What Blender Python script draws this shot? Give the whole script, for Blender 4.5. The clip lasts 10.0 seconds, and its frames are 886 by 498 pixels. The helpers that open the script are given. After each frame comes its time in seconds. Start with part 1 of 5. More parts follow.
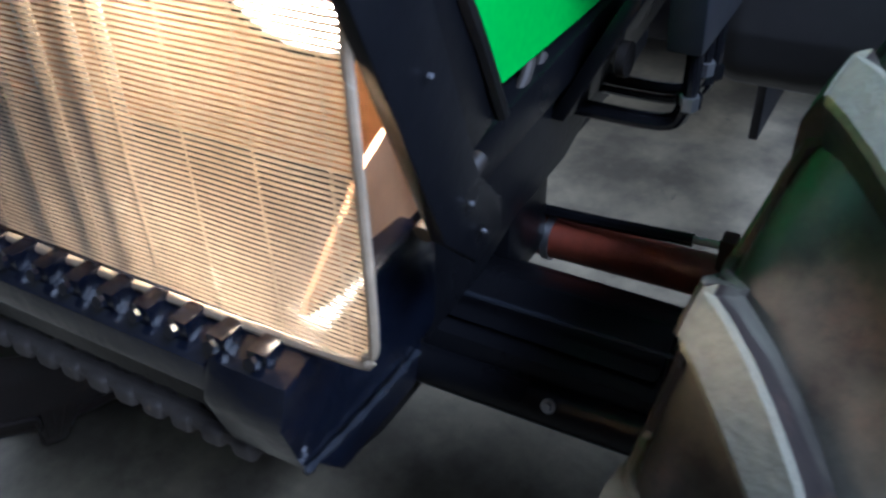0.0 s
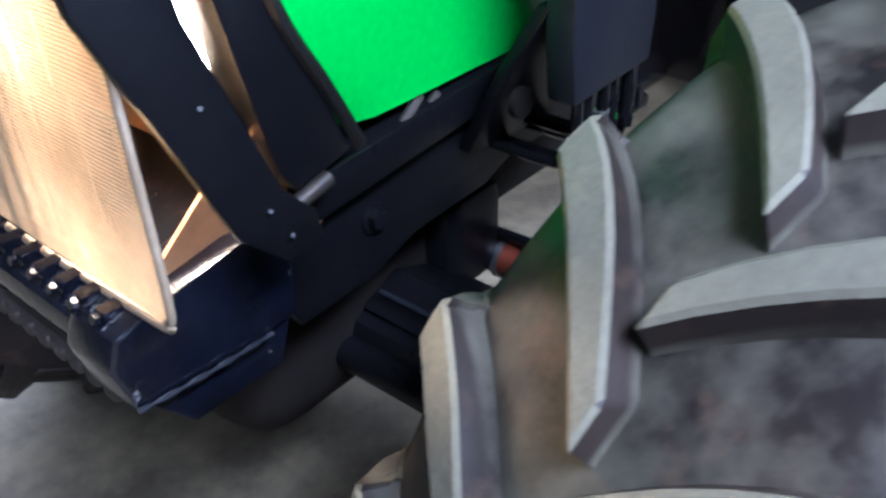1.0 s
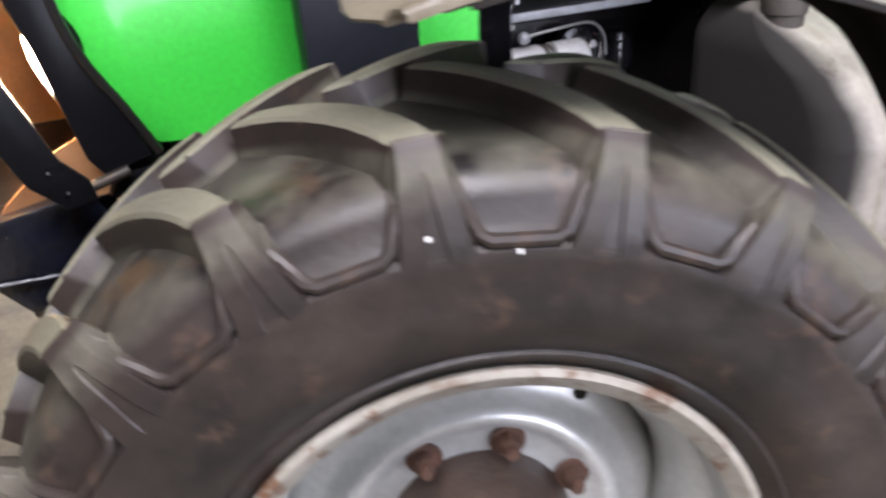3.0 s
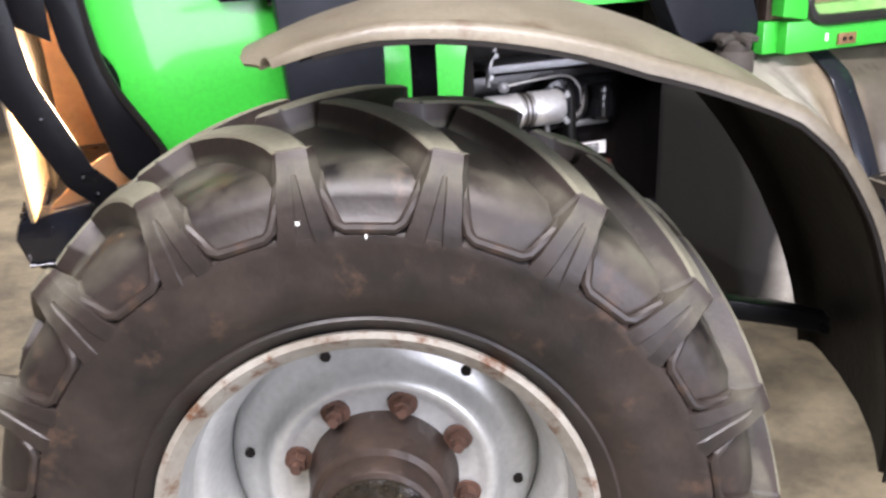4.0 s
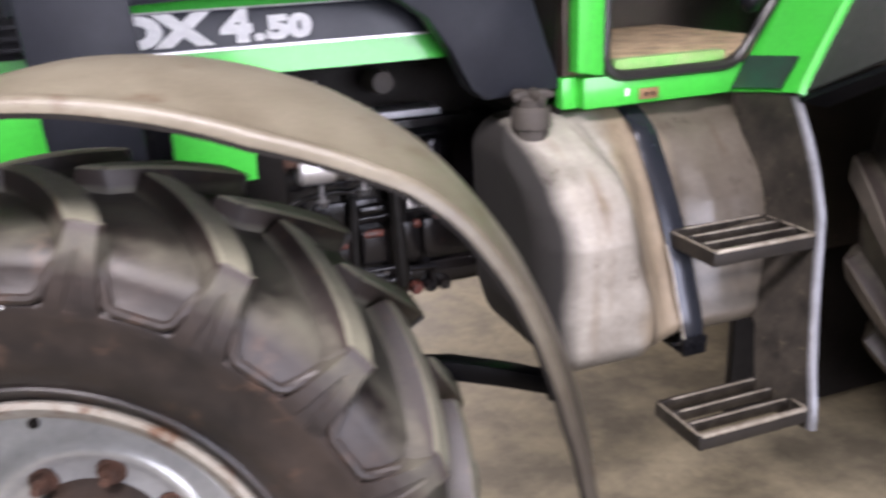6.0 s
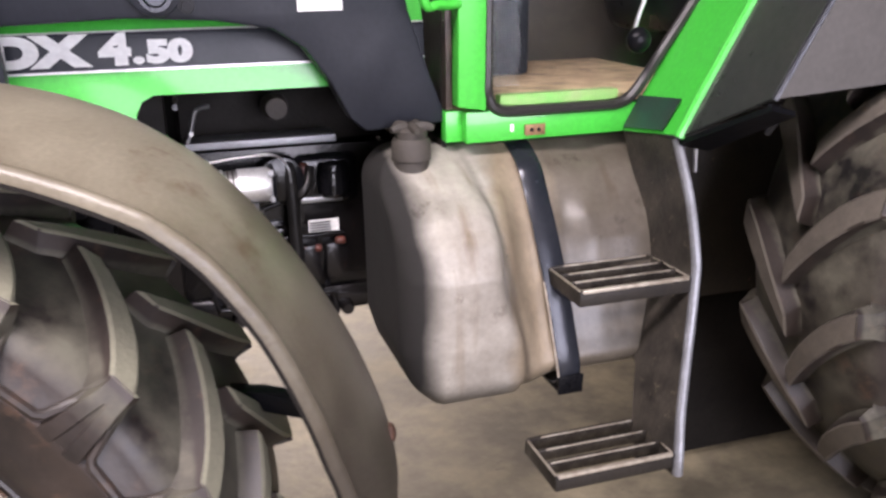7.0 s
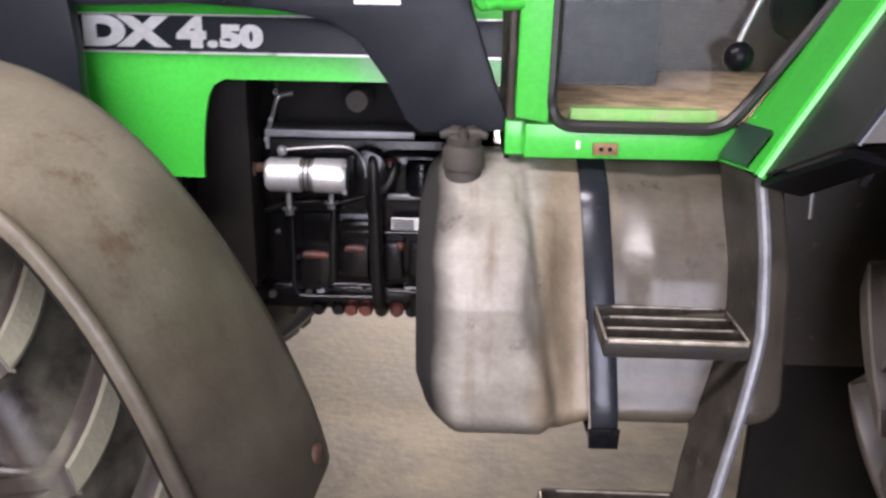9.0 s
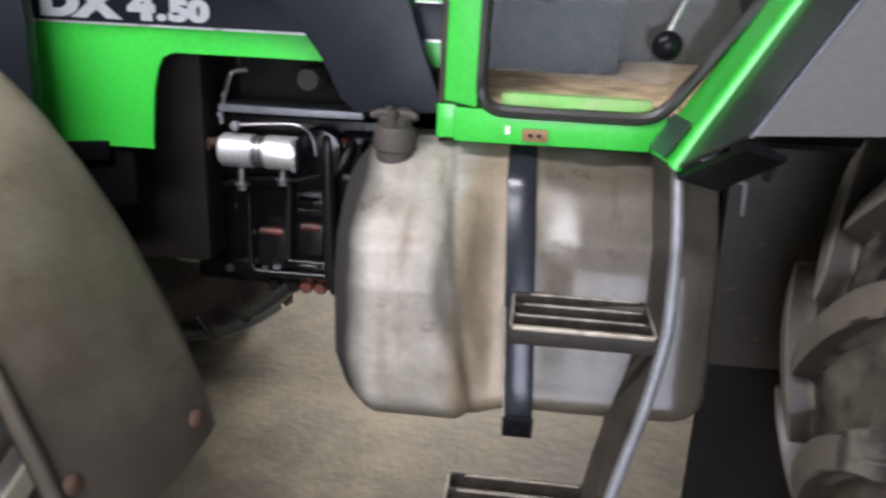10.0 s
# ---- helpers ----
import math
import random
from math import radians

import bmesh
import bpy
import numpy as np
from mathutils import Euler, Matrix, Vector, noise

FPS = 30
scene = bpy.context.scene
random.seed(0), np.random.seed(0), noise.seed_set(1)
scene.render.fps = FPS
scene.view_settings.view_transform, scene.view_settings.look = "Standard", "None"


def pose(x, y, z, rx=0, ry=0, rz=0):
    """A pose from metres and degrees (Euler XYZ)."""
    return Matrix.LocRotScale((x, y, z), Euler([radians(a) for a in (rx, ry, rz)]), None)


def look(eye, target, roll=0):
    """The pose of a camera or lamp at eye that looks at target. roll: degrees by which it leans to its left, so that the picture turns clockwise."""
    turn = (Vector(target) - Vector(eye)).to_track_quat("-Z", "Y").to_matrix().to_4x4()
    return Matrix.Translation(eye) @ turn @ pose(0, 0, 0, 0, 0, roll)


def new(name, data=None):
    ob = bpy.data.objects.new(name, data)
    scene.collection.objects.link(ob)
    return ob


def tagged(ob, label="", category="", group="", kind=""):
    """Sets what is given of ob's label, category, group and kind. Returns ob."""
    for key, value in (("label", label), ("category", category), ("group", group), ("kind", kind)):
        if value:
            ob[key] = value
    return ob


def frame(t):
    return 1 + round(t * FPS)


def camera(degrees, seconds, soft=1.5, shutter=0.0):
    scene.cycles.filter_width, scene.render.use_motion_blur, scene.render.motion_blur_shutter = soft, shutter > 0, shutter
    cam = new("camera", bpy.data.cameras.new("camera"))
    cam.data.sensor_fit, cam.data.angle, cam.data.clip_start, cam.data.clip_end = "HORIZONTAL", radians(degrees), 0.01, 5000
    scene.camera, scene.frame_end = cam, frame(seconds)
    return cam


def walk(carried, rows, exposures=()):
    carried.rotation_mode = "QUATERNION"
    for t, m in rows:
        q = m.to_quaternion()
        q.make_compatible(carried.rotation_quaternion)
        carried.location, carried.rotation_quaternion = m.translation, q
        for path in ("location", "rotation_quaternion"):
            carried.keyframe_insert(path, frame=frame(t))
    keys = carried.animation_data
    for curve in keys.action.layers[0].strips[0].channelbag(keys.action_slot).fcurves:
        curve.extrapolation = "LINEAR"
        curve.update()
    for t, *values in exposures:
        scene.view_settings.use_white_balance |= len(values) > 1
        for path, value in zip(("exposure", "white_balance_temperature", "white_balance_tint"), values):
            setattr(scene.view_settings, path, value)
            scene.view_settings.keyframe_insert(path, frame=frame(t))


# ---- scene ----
cam = camera(54.7, 10.0, soft=2.6, shutter=0.6)
PATH = [
    (0, (-0.778, 0.265, 1.336), (0.634, 1.098, 0.191), -2.0),
    (0.5, (-0.758, 0.143, 1.357), (0.581, 1.088, 0.21), -1.7),
    (1, (-0.712, -0.031, 1.401), (0.537, 1.069, 0.292), -2.0),
    (1.5, (-0.636, -0.158, 1.417), (0.483, 1.147, 0.396), -4.9),
    (2, (-0.586, -0.384, 1.451), (0.422, 1.058, 0.5), -6.2),
    (2.5, (-0.484, -0.602, 1.423), (0.438, 0.932, 0.53), -4.3),
    (3, (-0.34, -0.794, 1.422), (0.455, 0.827, 0.561), -3.2),
    (3.2, (-0.285, -0.889, 1.43), (0.48, 0.757, 0.588), -3.5),
    (4.3, (-0.184, -1.209, 1.462), (0.387, 0.57, 0.747), -2.6),
    (4.5, (-0.171, -1.227, 1.465), (0.406, 0.556, 0.768), -2.6),
    (5, (-0.118, -1.263, 1.468), (0.513, 0.512, 0.796), -2.7),
    (5.5, (0.007, -1.263, 1.455), (0.612, 0.526, 0.797), -3.5),
    (5.8, (0.133, -1.271, 1.446), (0.743, 0.525, 0.81), -2.8),
    (6, (0.222, -1.291, 1.471), (0.849, 0.488, 0.807), -2.8),
    (6.2, (0.302, -1.321, 1.472), (0.944, 0.46, 0.829), -2.9),
    (7.3, (0.621, -1.407, 1.497), (1.146, 0.423, 0.886), 0.6),
    (7.5, (0.672, -1.38, 1.492), (1.135, 0.472, 0.898), 1.0),
    (8, (0.819, -1.306, 1.491), (1.072, 0.576, 0.861), 1.3),
    (8.5, (0.952, -1.309, 1.51), (1.055, 0.597, 0.911), -0.1),
    (9, (1.087, -1.337, 1.505), (1.019, 0.553, 0.856), 0.9),
    (9.5, (1.191, -1.373, 1.494), (1.025, 0.512, 0.844), 2.5),
    (10, (1.367, -1.324, 1.493), (1.166, 0.549, 0.822), 2.4),
]
walk(cam, [(t, look(eye, target, roll)) for t, eye, target, roll in PATH],
     exposures=[(0, 0.0, 4500, 16), (0.5, 0.12, 4450, 18), (1.0, 0.46, 4750, 21), (1.5, 0.36, 5700, 34), (2.0, 0.28, 5400, 32), (2.5, 0.40, 6000, 31), (3.0, 0.18, 6100, 22), (4.3, 0.45, 6300, 22), (5.0, 0.42, 6000, 23), (5.5, 0.38, 6200, 27), (6.0, 0.2, 6300, 26), (7.5, 0.16, 6500, 28), (8.5, 0.0, 6350, 27), (9.0, -0.02, 6350, 26), (10, -0.10, 6150, 18)])

# ---- world, light, exposure ----
world = bpy.data.worlds.new("world")
scene.world = world
world.use_nodes = True
wn = world.node_tree.nodes
sky = wn.new("ShaderNodeTexSky")
sky.sky_type, sky.sun_disc = "NISHITA", False
sky.sun_elevation, sky.sun_rotation = radians(38), radians(200)
world.node_tree.links.new(sky.outputs[0], wn["Background"].inputs[0])
wn["Background"].inputs[1].default_value = 0.1


def area_lamp(name, eye, target, sx, sy, watts, colour):
    data = bpy.data.lights.new(name, "AREA")
    data.shape, data.size, data.size_y, data.energy, data.color = "RECTANGLE", sx, sy, watts, colour
    ob = new(name, data)
    ob.matrix_world = look(eye, target)
    return ob


# daylight through the wide gateway behind the camera, one roof light and a doorway beyond the tractor
area_lamp("gateway_daylight", (2.0, -6.9, 1.9), (0.6, 0, 1.1), 4.6, 3.4, 470, (0.88, 0.93, 1.0))
area_lamp("roof_daylight", (-0.8, -2.2, 4.35), (-0.8, -2.2, 0), 3.6, 0.9, 500, (1.0, 0.98, 0.94))
area_lamp("doorway_daylight", (1.0, 5.9, 1.5), (1.0, 0, 0.5), 1.8, 2.4, 480, (1.0, 0.92, 0.76))

# ---- materials ----


def material(name, colour, colour2=None, rough=0.6, metal=0.0, scale=6.0, fine=60.0, bump=0.15, contrast=0.5, coat=0.0, rough_vary=0.12, third=None, third_amount=0.5, shine=0.5):
    """A surface with blotches at one scale, grain at another, and relief."""
    m = bpy.data.materials.new(name)
    m.use_nodes = True
    nt = m.node_tree
    n, l = nt.nodes, nt.links
    b = n["Principled BSDF"]
    b.inputs["Metallic"].default_value = metal
    b.inputs["Specular IOR Level"].default_value = shine
    if coat:
        b.inputs["Coat Weight"].default_value = coat
        b.inputs["Coat Roughness"].default_value = 0.17
    colour2 = colour2 or tuple(c * 0.7 for c in colour)
    tc = n.new("ShaderNodeTexCoord")
    big = n.new("ShaderNodeTexNoise")
    big.inputs["Scale"].default_value, big.inputs["Detail"].default_value, big.inputs["Roughness"].default_value = scale, 6, 0.62
    small = n.new("ShaderNodeTexNoise")
    small.inputs["Scale"].default_value, small.inputs["Detail"].default_value = fine, 4
    for t in (big, small):
        l.new(tc.outputs["Object"], t.inputs["Vector"])
    ramp = n.new("ShaderNodeValToRGB")
    ramp.color_ramp.elements[0].position, ramp.color_ramp.elements[1].position = 0.5 - 0.5 * (1 - contrast), 0.5 + 0.5 * (1 - contrast)
    l.new(big.outputs["Fac"], ramp.inputs["Fac"])
    mix = n.new("ShaderNodeMix")
    mix.data_type = "RGBA"
    mix.inputs["A"].default_value, mix.inputs["B"].default_value = (*colour2, 1), (*colour, 1)
    l.new(ramp.outputs["Color"], mix.inputs["Factor"])
    out = mix.outputs["Result"]
    grain = n.new("ShaderNodeMix")
    grain.data_type, grain.blend_type = "RGBA", "MULTIPLY"
    grain.inputs["Factor"].default_value = 0.35
    l.new(out, grain.inputs["A"])
    l.new(small.outputs["Fac"], grain.inputs["B"])
    bright = n.new("ShaderNodeMix")
    bright.data_type, bright.blend_type = "RGBA", "MULTIPLY"
    bright.inputs["Factor"].default_value = 1.0
    bright.inputs["B"].default_value = (1.2, 1.2, 1.2, 1)
    l.new(grain.outputs["Result"], bright.inputs["A"])
    out = bright.outputs["Result"]
    if third:
        spot = n.new("ShaderNodeTexNoise")
        spot.inputs["Scale"].default_value, spot.inputs["Detail"].default_value, spot.inputs["Roughness"].default_value = scale * 2.3, 8, 0.7
        l.new(tc.outputs["Object"], spot.inputs["Vector"])
        r2 = n.new("ShaderNodeValToRGB")
        r2.color_ramp.elements[0].position, r2.color_ramp.elements[1].position = 0.72 - 0.3 * third_amount, 0.80 - 0.25 * third_amount
        l.new(spot.outputs["Fac"], r2.inputs["Fac"])
        m3 = n.new("ShaderNodeMix")
        m3.data_type = "RGBA"
        m3.inputs["B"].default_value = (*third, 1)
        l.new(out, m3.inputs["A"])
        l.new(r2.outputs["Color"], m3.inputs["Factor"])
        out = m3.outputs["Result"]
    l.new(out, b.inputs["Base Color"])
    rr = n.new("ShaderNodeMapRange")
    rr.inputs["To Min"].default_value, rr.inputs["To Max"].default_value = max(0.03, rough - rough_vary), min(1, rough + rough_vary)
    l.new(big.outputs["Fac"], rr.inputs["Value"])
    l.new(rr.outputs["Result"], b.inputs["Roughness"])
    if bump:
        add = n.new("ShaderNodeMath")
        add.operation = "ADD"
        l.new(big.outputs["Fac"], add.inputs[0])
        l.new(small.outputs["Fac"], add.inputs[1])
        bp = n.new("ShaderNodeBump")
        bp.inputs["Strength"].default_value, bp.inputs["Distance"].default_value = bump, 0.004
        l.new(add.outputs["Value"], bp.inputs["Height"])
        l.new(bp.outputs["Normal"], b.inputs["Normal"])
    return m


GREEN = material("green_paint", (0.035, 0.50, 0.045), (0.03, 0.44, 0.04), 0.32, 0, 3, 90, 0.012, 0.2, coat=0.45, rough_vary=0.06)
DUSTY_GREEN = material("scuffed_dusty_green", (0.09, 0.27, 0.05), (0.16, 0.22, 0.08), 0.6, 0, 22, 80, 0.1, 0.6, third=(0.22, 0.17, 0.10), third_amount=0.3)
DARK_GREEN = material("faded_dark_green", (0.012, 0.060, 0.035), (0.020, 0.030, 0.024), 0.45, 0, 14, 80, 0.1, 0.6, third=(0.20, 0.10, 0.05), third_amount=0.15)
BLACK = material("black_paint", (0.003, 0.0033, 0.0045), (0.006, 0.006, 0.007), 0.30, 0, 8, 80, 0.08, 0.4, third=(0.05, 0.042, 0.034), third_amount=0.16, shine=0.12)
NAVY = material("blue_black_loader_paint", (0.010, 0.0115, 0.016), (0.015, 0.017, 0.022), 0.40, 0, 7, 70, 0.10, 0.4, third=(0.10, 0.10, 0.11), third_amount=0.12, shine=0.2)
GLOSS_NAVY = material("glossy_dark_blue_paint", (0.005, 0.007, 0.015), (0.003, 0.0035, 0.006), 0.20, 0, 12, 60, 0.35, 0.6, coat=0.5, third=(0.22, 0.22, 0.24), third_amount=0.26, shine=0.45)
RUBBER_LOOK = dict(colour=(0.034, 0.025, 0.020), colour2=(0.010, 0.009, 0.009), rough=0.44, scale=4.5, fine=90, bump=0.16, contrast=0.72, rough_vary=0.26, third=(0.060, 0.037, 0.026), third_amount=0.52, shine=0.45)
# dusty lug rubber, darkened further to carry the shade at the rear wheels
REAR_LUG_RUBBER = material("dusty_shaded_rear_lug_rubber", (0.105, 0.090, 0.070), (0.050, 0.042, 0.034), 0.8, 0, 9, 120, 0.4, 0.5)
LUG_RUBBER = material("worn_lug_rubber", (0.185, 0.180, 0.126), (0.122, 0.115, 0.083), 0.8, 0, 9, 120, 0.4, 0.5)
RIM = material("silver_rim_paint", (0.54, 0.55, 0.53), (0.39, 0.395, 0.38), 0.33, 0.45, 6, 80, 0.06, 0.5, third=(0.22, 0.15, 0.10), third_amount=0.16)
RIM_LIP = material("dirty_rim_lip_paint", (0.40, 0.385, 0.34), (0.22, 0.195, 0.155), 0.45, 0.25, 9, 80, 0.1, 0.6, third=(0.13, 0.062, 0.032), third_amount=0.6)
RUST = material("rusty_steel", (0.125, 0.062, 0.040), (0.045, 0.027, 0.020), 0.7, 0.35, 40, 160, 0.4, 0.5)
GREASE = material("greasy_hub_cast_iron", (0.060, 0.040, 0.030), (0.018, 0.014, 0.012), 0.42, 0.3, 18, 90, 0.4, 0.5)
OIL = material("oily_dirt", (0.008, 0.007, 0.006), (0.022, 0.018, 0.012), 0.16, 0.0, 30, 90, 0.9, 0.6, third=(0.26, 0.22, 0.12), third_amount=0.34)
PLASTIC = material("grey_fender_plastic", (0.208, 0.188, 0.138), (0.098, 0.082, 0.056), 0.42, 0, 3.8, 120, 0.2, 0.62, third=(0.095, 0.066, 0.042), third_amount=0.48, rough_vary=0.18)
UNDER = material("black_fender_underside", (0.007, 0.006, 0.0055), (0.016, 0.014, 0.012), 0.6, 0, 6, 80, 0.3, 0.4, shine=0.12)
CAP = material("dusty_black_plastic", (0.060, 0.050, 0.040), (0.028, 0.025, 0.022), 0.7, 0, 14, 90, 0.3, 0.4, third=(0.16, 0.12, 0.08), third_amount=0.3)
STRAP = material("painted_strap_steel", (0.012, 0.015, 0.022), (0.030, 0.032, 0.038), 0.24, 0.3, 9, 80, 0.14, 0.45, third=(0.20, 0.16, 0.10), third_amount=0.12)
STEP = material("worn_step_steel", (0.017, 0.015, 0.013), (0.032, 0.027, 0.022), 0.45, 0.3, 16, 90, 0.3, 0.5, third=(0.14, 0.12, 0.10), third_amount=0.15)
WORN_EDGE = material("bare_worn_edge", (0.62, 0.57, 0.48), (0.30, 0.25, 0.19), 0.38, 0.6, 40, 120, 0.3, 0.6)
WORN_BAR = material("scuffed_tread_bar", (0.075, 0.066, 0.055), (0.025, 0.021, 0.018), 0.4, 0.6, 40, 120, 0.3, 0.6)
SIDEPLATE = material("dirty_step_bracket_steel", (0.055, 0.047, 0.037), (0.016, 0.014, 0.012), 0.55, 0.2, 14, 90, 0.3, 0.7, third=(0.12, 0.10, 0.07), third_amount=0.4)
ENGINE = material("black_engine_paint", (0.004, 0.004, 0.005), (0.009, 0.0075, 0.007), 0.22, 0.0, 16, 90, 0.25, 0.5, coat=0.2, third=(0.16, 0.04, 0.02), third_amount=0.18, shine=0.3)
ENGINE_RED = material("oxide_red_primer", (0.15, 0.036, 0.022), (0.022, 0.012, 0.010), 0.5, 0, 30, 90, 0.4, 0.6)
ALU = material("bright_aluminium", (0.85, 0.85, 0.84), (0.72, 0.72, 0.72), 0.36, 0.75, 20, 120, 0.05, 0.4)
STEEL = material("dull_steel", (0.40, 0.40, 0.40), (0.25, 0.25, 0.25), 0.38, 0.9, 20, 120, 0.1, 0.4)
ORANGE = material("orange_cylinder_paint", (0.24, 0.052, 0.022), (0.13, 0.030, 0.016), 0.45, 0, 14, 80, 0.15, 0.6, third=(0.05, 0.035, 0.025), third_amount=0.25)
CONCRETE = material("dusty_concrete", (0.20, 0.172, 0.112), (0.088, 0.075, 0.050), 0.72, 0, 3.6, 30, 0.6, 0.78, third=(0.058, 0.049, 0.036), third_amount=0.24)
PLASTER = material("limewashed_wall", (0.15, 0.135, 0.115), (0.10, 0.092, 0.08), 0.9, 0, 1.2, 40, 0.3, 0.4)
ROOFING = material("weathered_roof_sheet", (0.16, 0.16, 0.155), (0.11, 0.11, 0.105), 0.7, 0.1, 2, 40, 0.2, 0.4)
COPPER = material("primer_inside_grille", (0.46, 0.25, 0.115), (0.30, 0.16, 0.075), 0.5, 0.2, 10, 60, 0.2, 0.5)
MESH_WIRE = material("grille_wire", (0.44, 0.355, 0.24), (0.25, 0.195, 0.125), 0.5, 0.2, 9, 90, 0.1, 0.6, third=(0.56, 0.49, 0.37), third_amount=0.35)
SEAL = material("rubber_seal", (0.010, 0.009, 0.009), (0.020, 0.018, 0.016), 0.42, 0, 20, 90, 0.15, 0.4, third=(0.14, 0.11, 0.08), third_amount=0.12)
MAT_FLOOR = material("dusty_cab_floor_mat", (0.46, 0.33, 0.21), (0.19, 0.13, 0.08), 0.85, 0, 14, 60, 0.7, 0.72, third=(0.11, 0.075, 0.048), third_amount=0.32)
WHITE = material("white_lettering", (0.82, 0.82, 0.80), (0.74, 0.74, 0.72), 0.4, 0, 10, 80, 0.0, 0.3)
SILVER = material("silver_pinstripe", (0.72, 0.74, 0.72), (0.6, 0.62, 0.6), 0.3, 0.4, 10, 80, 0.0, 0.3)
STRIPE = material("black_hood_decal", (0.012, 0.015, 0.021), (0.017, 0.020, 0.027), 0.32, 0, 6, 80, 0.02, 0.3, shine=0.25)
REAR_PLASTIC = material("grey_rear_mudguard", (0.085, 0.08, 0.075), (0.06, 0.056, 0.052), 0.5, 0, 4, 80, 0.1, 0.3)
SMOKED = material("dark_mudflap_rubber", (0.020, 0.024, 0.022), (0.032, 0.034, 0.03), 0.22, 0, 8, 60, 0.1, 0.4)
BEAD = material("bare_grey_steel_edge", (0.25, 0.26, 0.28), (0.12, 0.12, 0.125), 0.4, 0.4, 14, 90, 0.3, 0.5)
WET_BLACK = material("glossy_black_paint", (0.004, 0.004, 0.005), (0.008, 0.008, 0.009), 0.14, 0, 20, 80, 0.2, 0.4, coat=0.15, shine=0.35)
LATCH = material("rusty_brass_plate", (0.32, 0.19, 0.09), (0.16, 0.08, 0.04), 0.5, 0.3, 60, 160, 0.3, 0.5)
HOSE = material("black_hose_rubber", (0.007, 0.007, 0.007), (0.012, 0.011, 0.010), 0.36, 0, 20, 80, 0.1, 0.4, shine=0.25)


def tank_material():
    """Blow-moulded plastic: pale and dusty ahead of the strap, darker, greasier and scuffed behind it."""
    m = material("dusty_fuel_tank_plastic", (0.39, 0.365, 0.315), (0.205, 0.185, 0.155), 0.46, 0, 4.6, 60, 0.20, 0.64, third=(0.10, 0.078, 0.06), third_amount=0.40, rough_vary=0.14)
    nt = m.node_tree
    n, l = nt.nodes, nt.links
    b = n["Principled BSDF"]
    tc = n.new("ShaderNodeTexCoord")
    sep = n.new("ShaderNodeSeparateXYZ")
    l.new(tc.outputs["Object"], sep.inputs["Vector"])
    wob = n.new("ShaderNodeTexNoise")
    wob.inputs["Scale"].default_value, wob.inputs["Detail"].default_value = 7, 5
    l.new(tc.outputs["Object"], wob.inputs["Vector"])
    add = n.new("ShaderNodeMath")
    add.operation = "MULTIPLY_ADD"
    add.inputs[1].default_value = 0.12
    l.new(wob.outputs["Fac"], add.inputs[0])
    l.new(sep.outputs["X"], add.inputs[2])
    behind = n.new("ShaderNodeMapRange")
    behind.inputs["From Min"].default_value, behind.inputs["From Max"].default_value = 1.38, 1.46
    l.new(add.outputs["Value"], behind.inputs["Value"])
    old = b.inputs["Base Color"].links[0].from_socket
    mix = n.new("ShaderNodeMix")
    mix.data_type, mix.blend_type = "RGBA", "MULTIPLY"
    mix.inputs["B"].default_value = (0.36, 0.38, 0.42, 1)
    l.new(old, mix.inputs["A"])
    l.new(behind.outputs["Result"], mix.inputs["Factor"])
    # yellow-brown grime between the crease and the strap
    band = n.new("ShaderNodeMapRange")
    band.inputs["From Min"].default_value, band.inputs["From Max"].default_value = 1.27, 1.31
    l.new(add.outputs["Value"], band.inputs["Value"])
    grime = n.new("ShaderNodeMix")
    grime.data_type, grime.blend_type = "RGBA", "MULTIPLY"
    grime.inputs["B"].default_value = (0.80, 0.70, 0.57, 1)
    l.new(mix.outputs["Result"], grime.inputs["A"])
    l.new(band.outputs["Result"], grime.inputs["Factor"])
    # brown run-off streaks
    streak = n.new("ShaderNodeMapping")
    streak.inputs["Scale"].default_value = (22, 6, 2.2)
    l.new(tc.outputs["Object"], streak.inputs["Vector"])
    sn = n.new("ShaderNodeTexNoise")
    sn.inputs["Scale"].default_value, sn.inputs["Detail"].default_value = 1.0, 6
    l.new(streak.outputs["Vector"], sn.inputs["Vector"])
    sr = n.new("ShaderNodeValToRGB")
    sr.color_ramp.elements[0].position, sr.color_ramp.elements[1].position = 0.56, 0.80
    l.new(sn.outputs["Fac"], sr.inputs["Fac"])
    m2 = n.new("ShaderNodeMix")
    m2.data_type, m2.blend_type = "RGBA", "MULTIPLY"
    m2.inputs["B"].default_value = (0.58, 0.48, 0.38, 1)
    l.new(grime.outputs["Result"], m2.inputs["A"])
    l.new(sr.outputs["Color"], m2.inputs["Factor"])
    # near-black front end of the tank, with an uneven edge
    front_dark = n.new("ShaderNodeMapRange")
    front_dark.inputs["From Min"].default_value, front_dark.inputs["From Max"].default_value = 1.078, 1.030
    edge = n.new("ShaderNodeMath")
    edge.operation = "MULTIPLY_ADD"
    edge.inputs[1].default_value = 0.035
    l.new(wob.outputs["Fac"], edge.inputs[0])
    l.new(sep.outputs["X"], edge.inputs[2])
    l.new(edge.outputs["Value"], front_dark.inputs["Value"])
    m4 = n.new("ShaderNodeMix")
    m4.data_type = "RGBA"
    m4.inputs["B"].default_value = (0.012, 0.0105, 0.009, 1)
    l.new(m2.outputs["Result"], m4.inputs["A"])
    l.new(front_dark.outputs["Result"], m4.inputs["Factor"])
    # broken dark line along the upright crease
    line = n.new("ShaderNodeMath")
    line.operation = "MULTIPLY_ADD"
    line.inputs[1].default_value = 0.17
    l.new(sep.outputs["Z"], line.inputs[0])
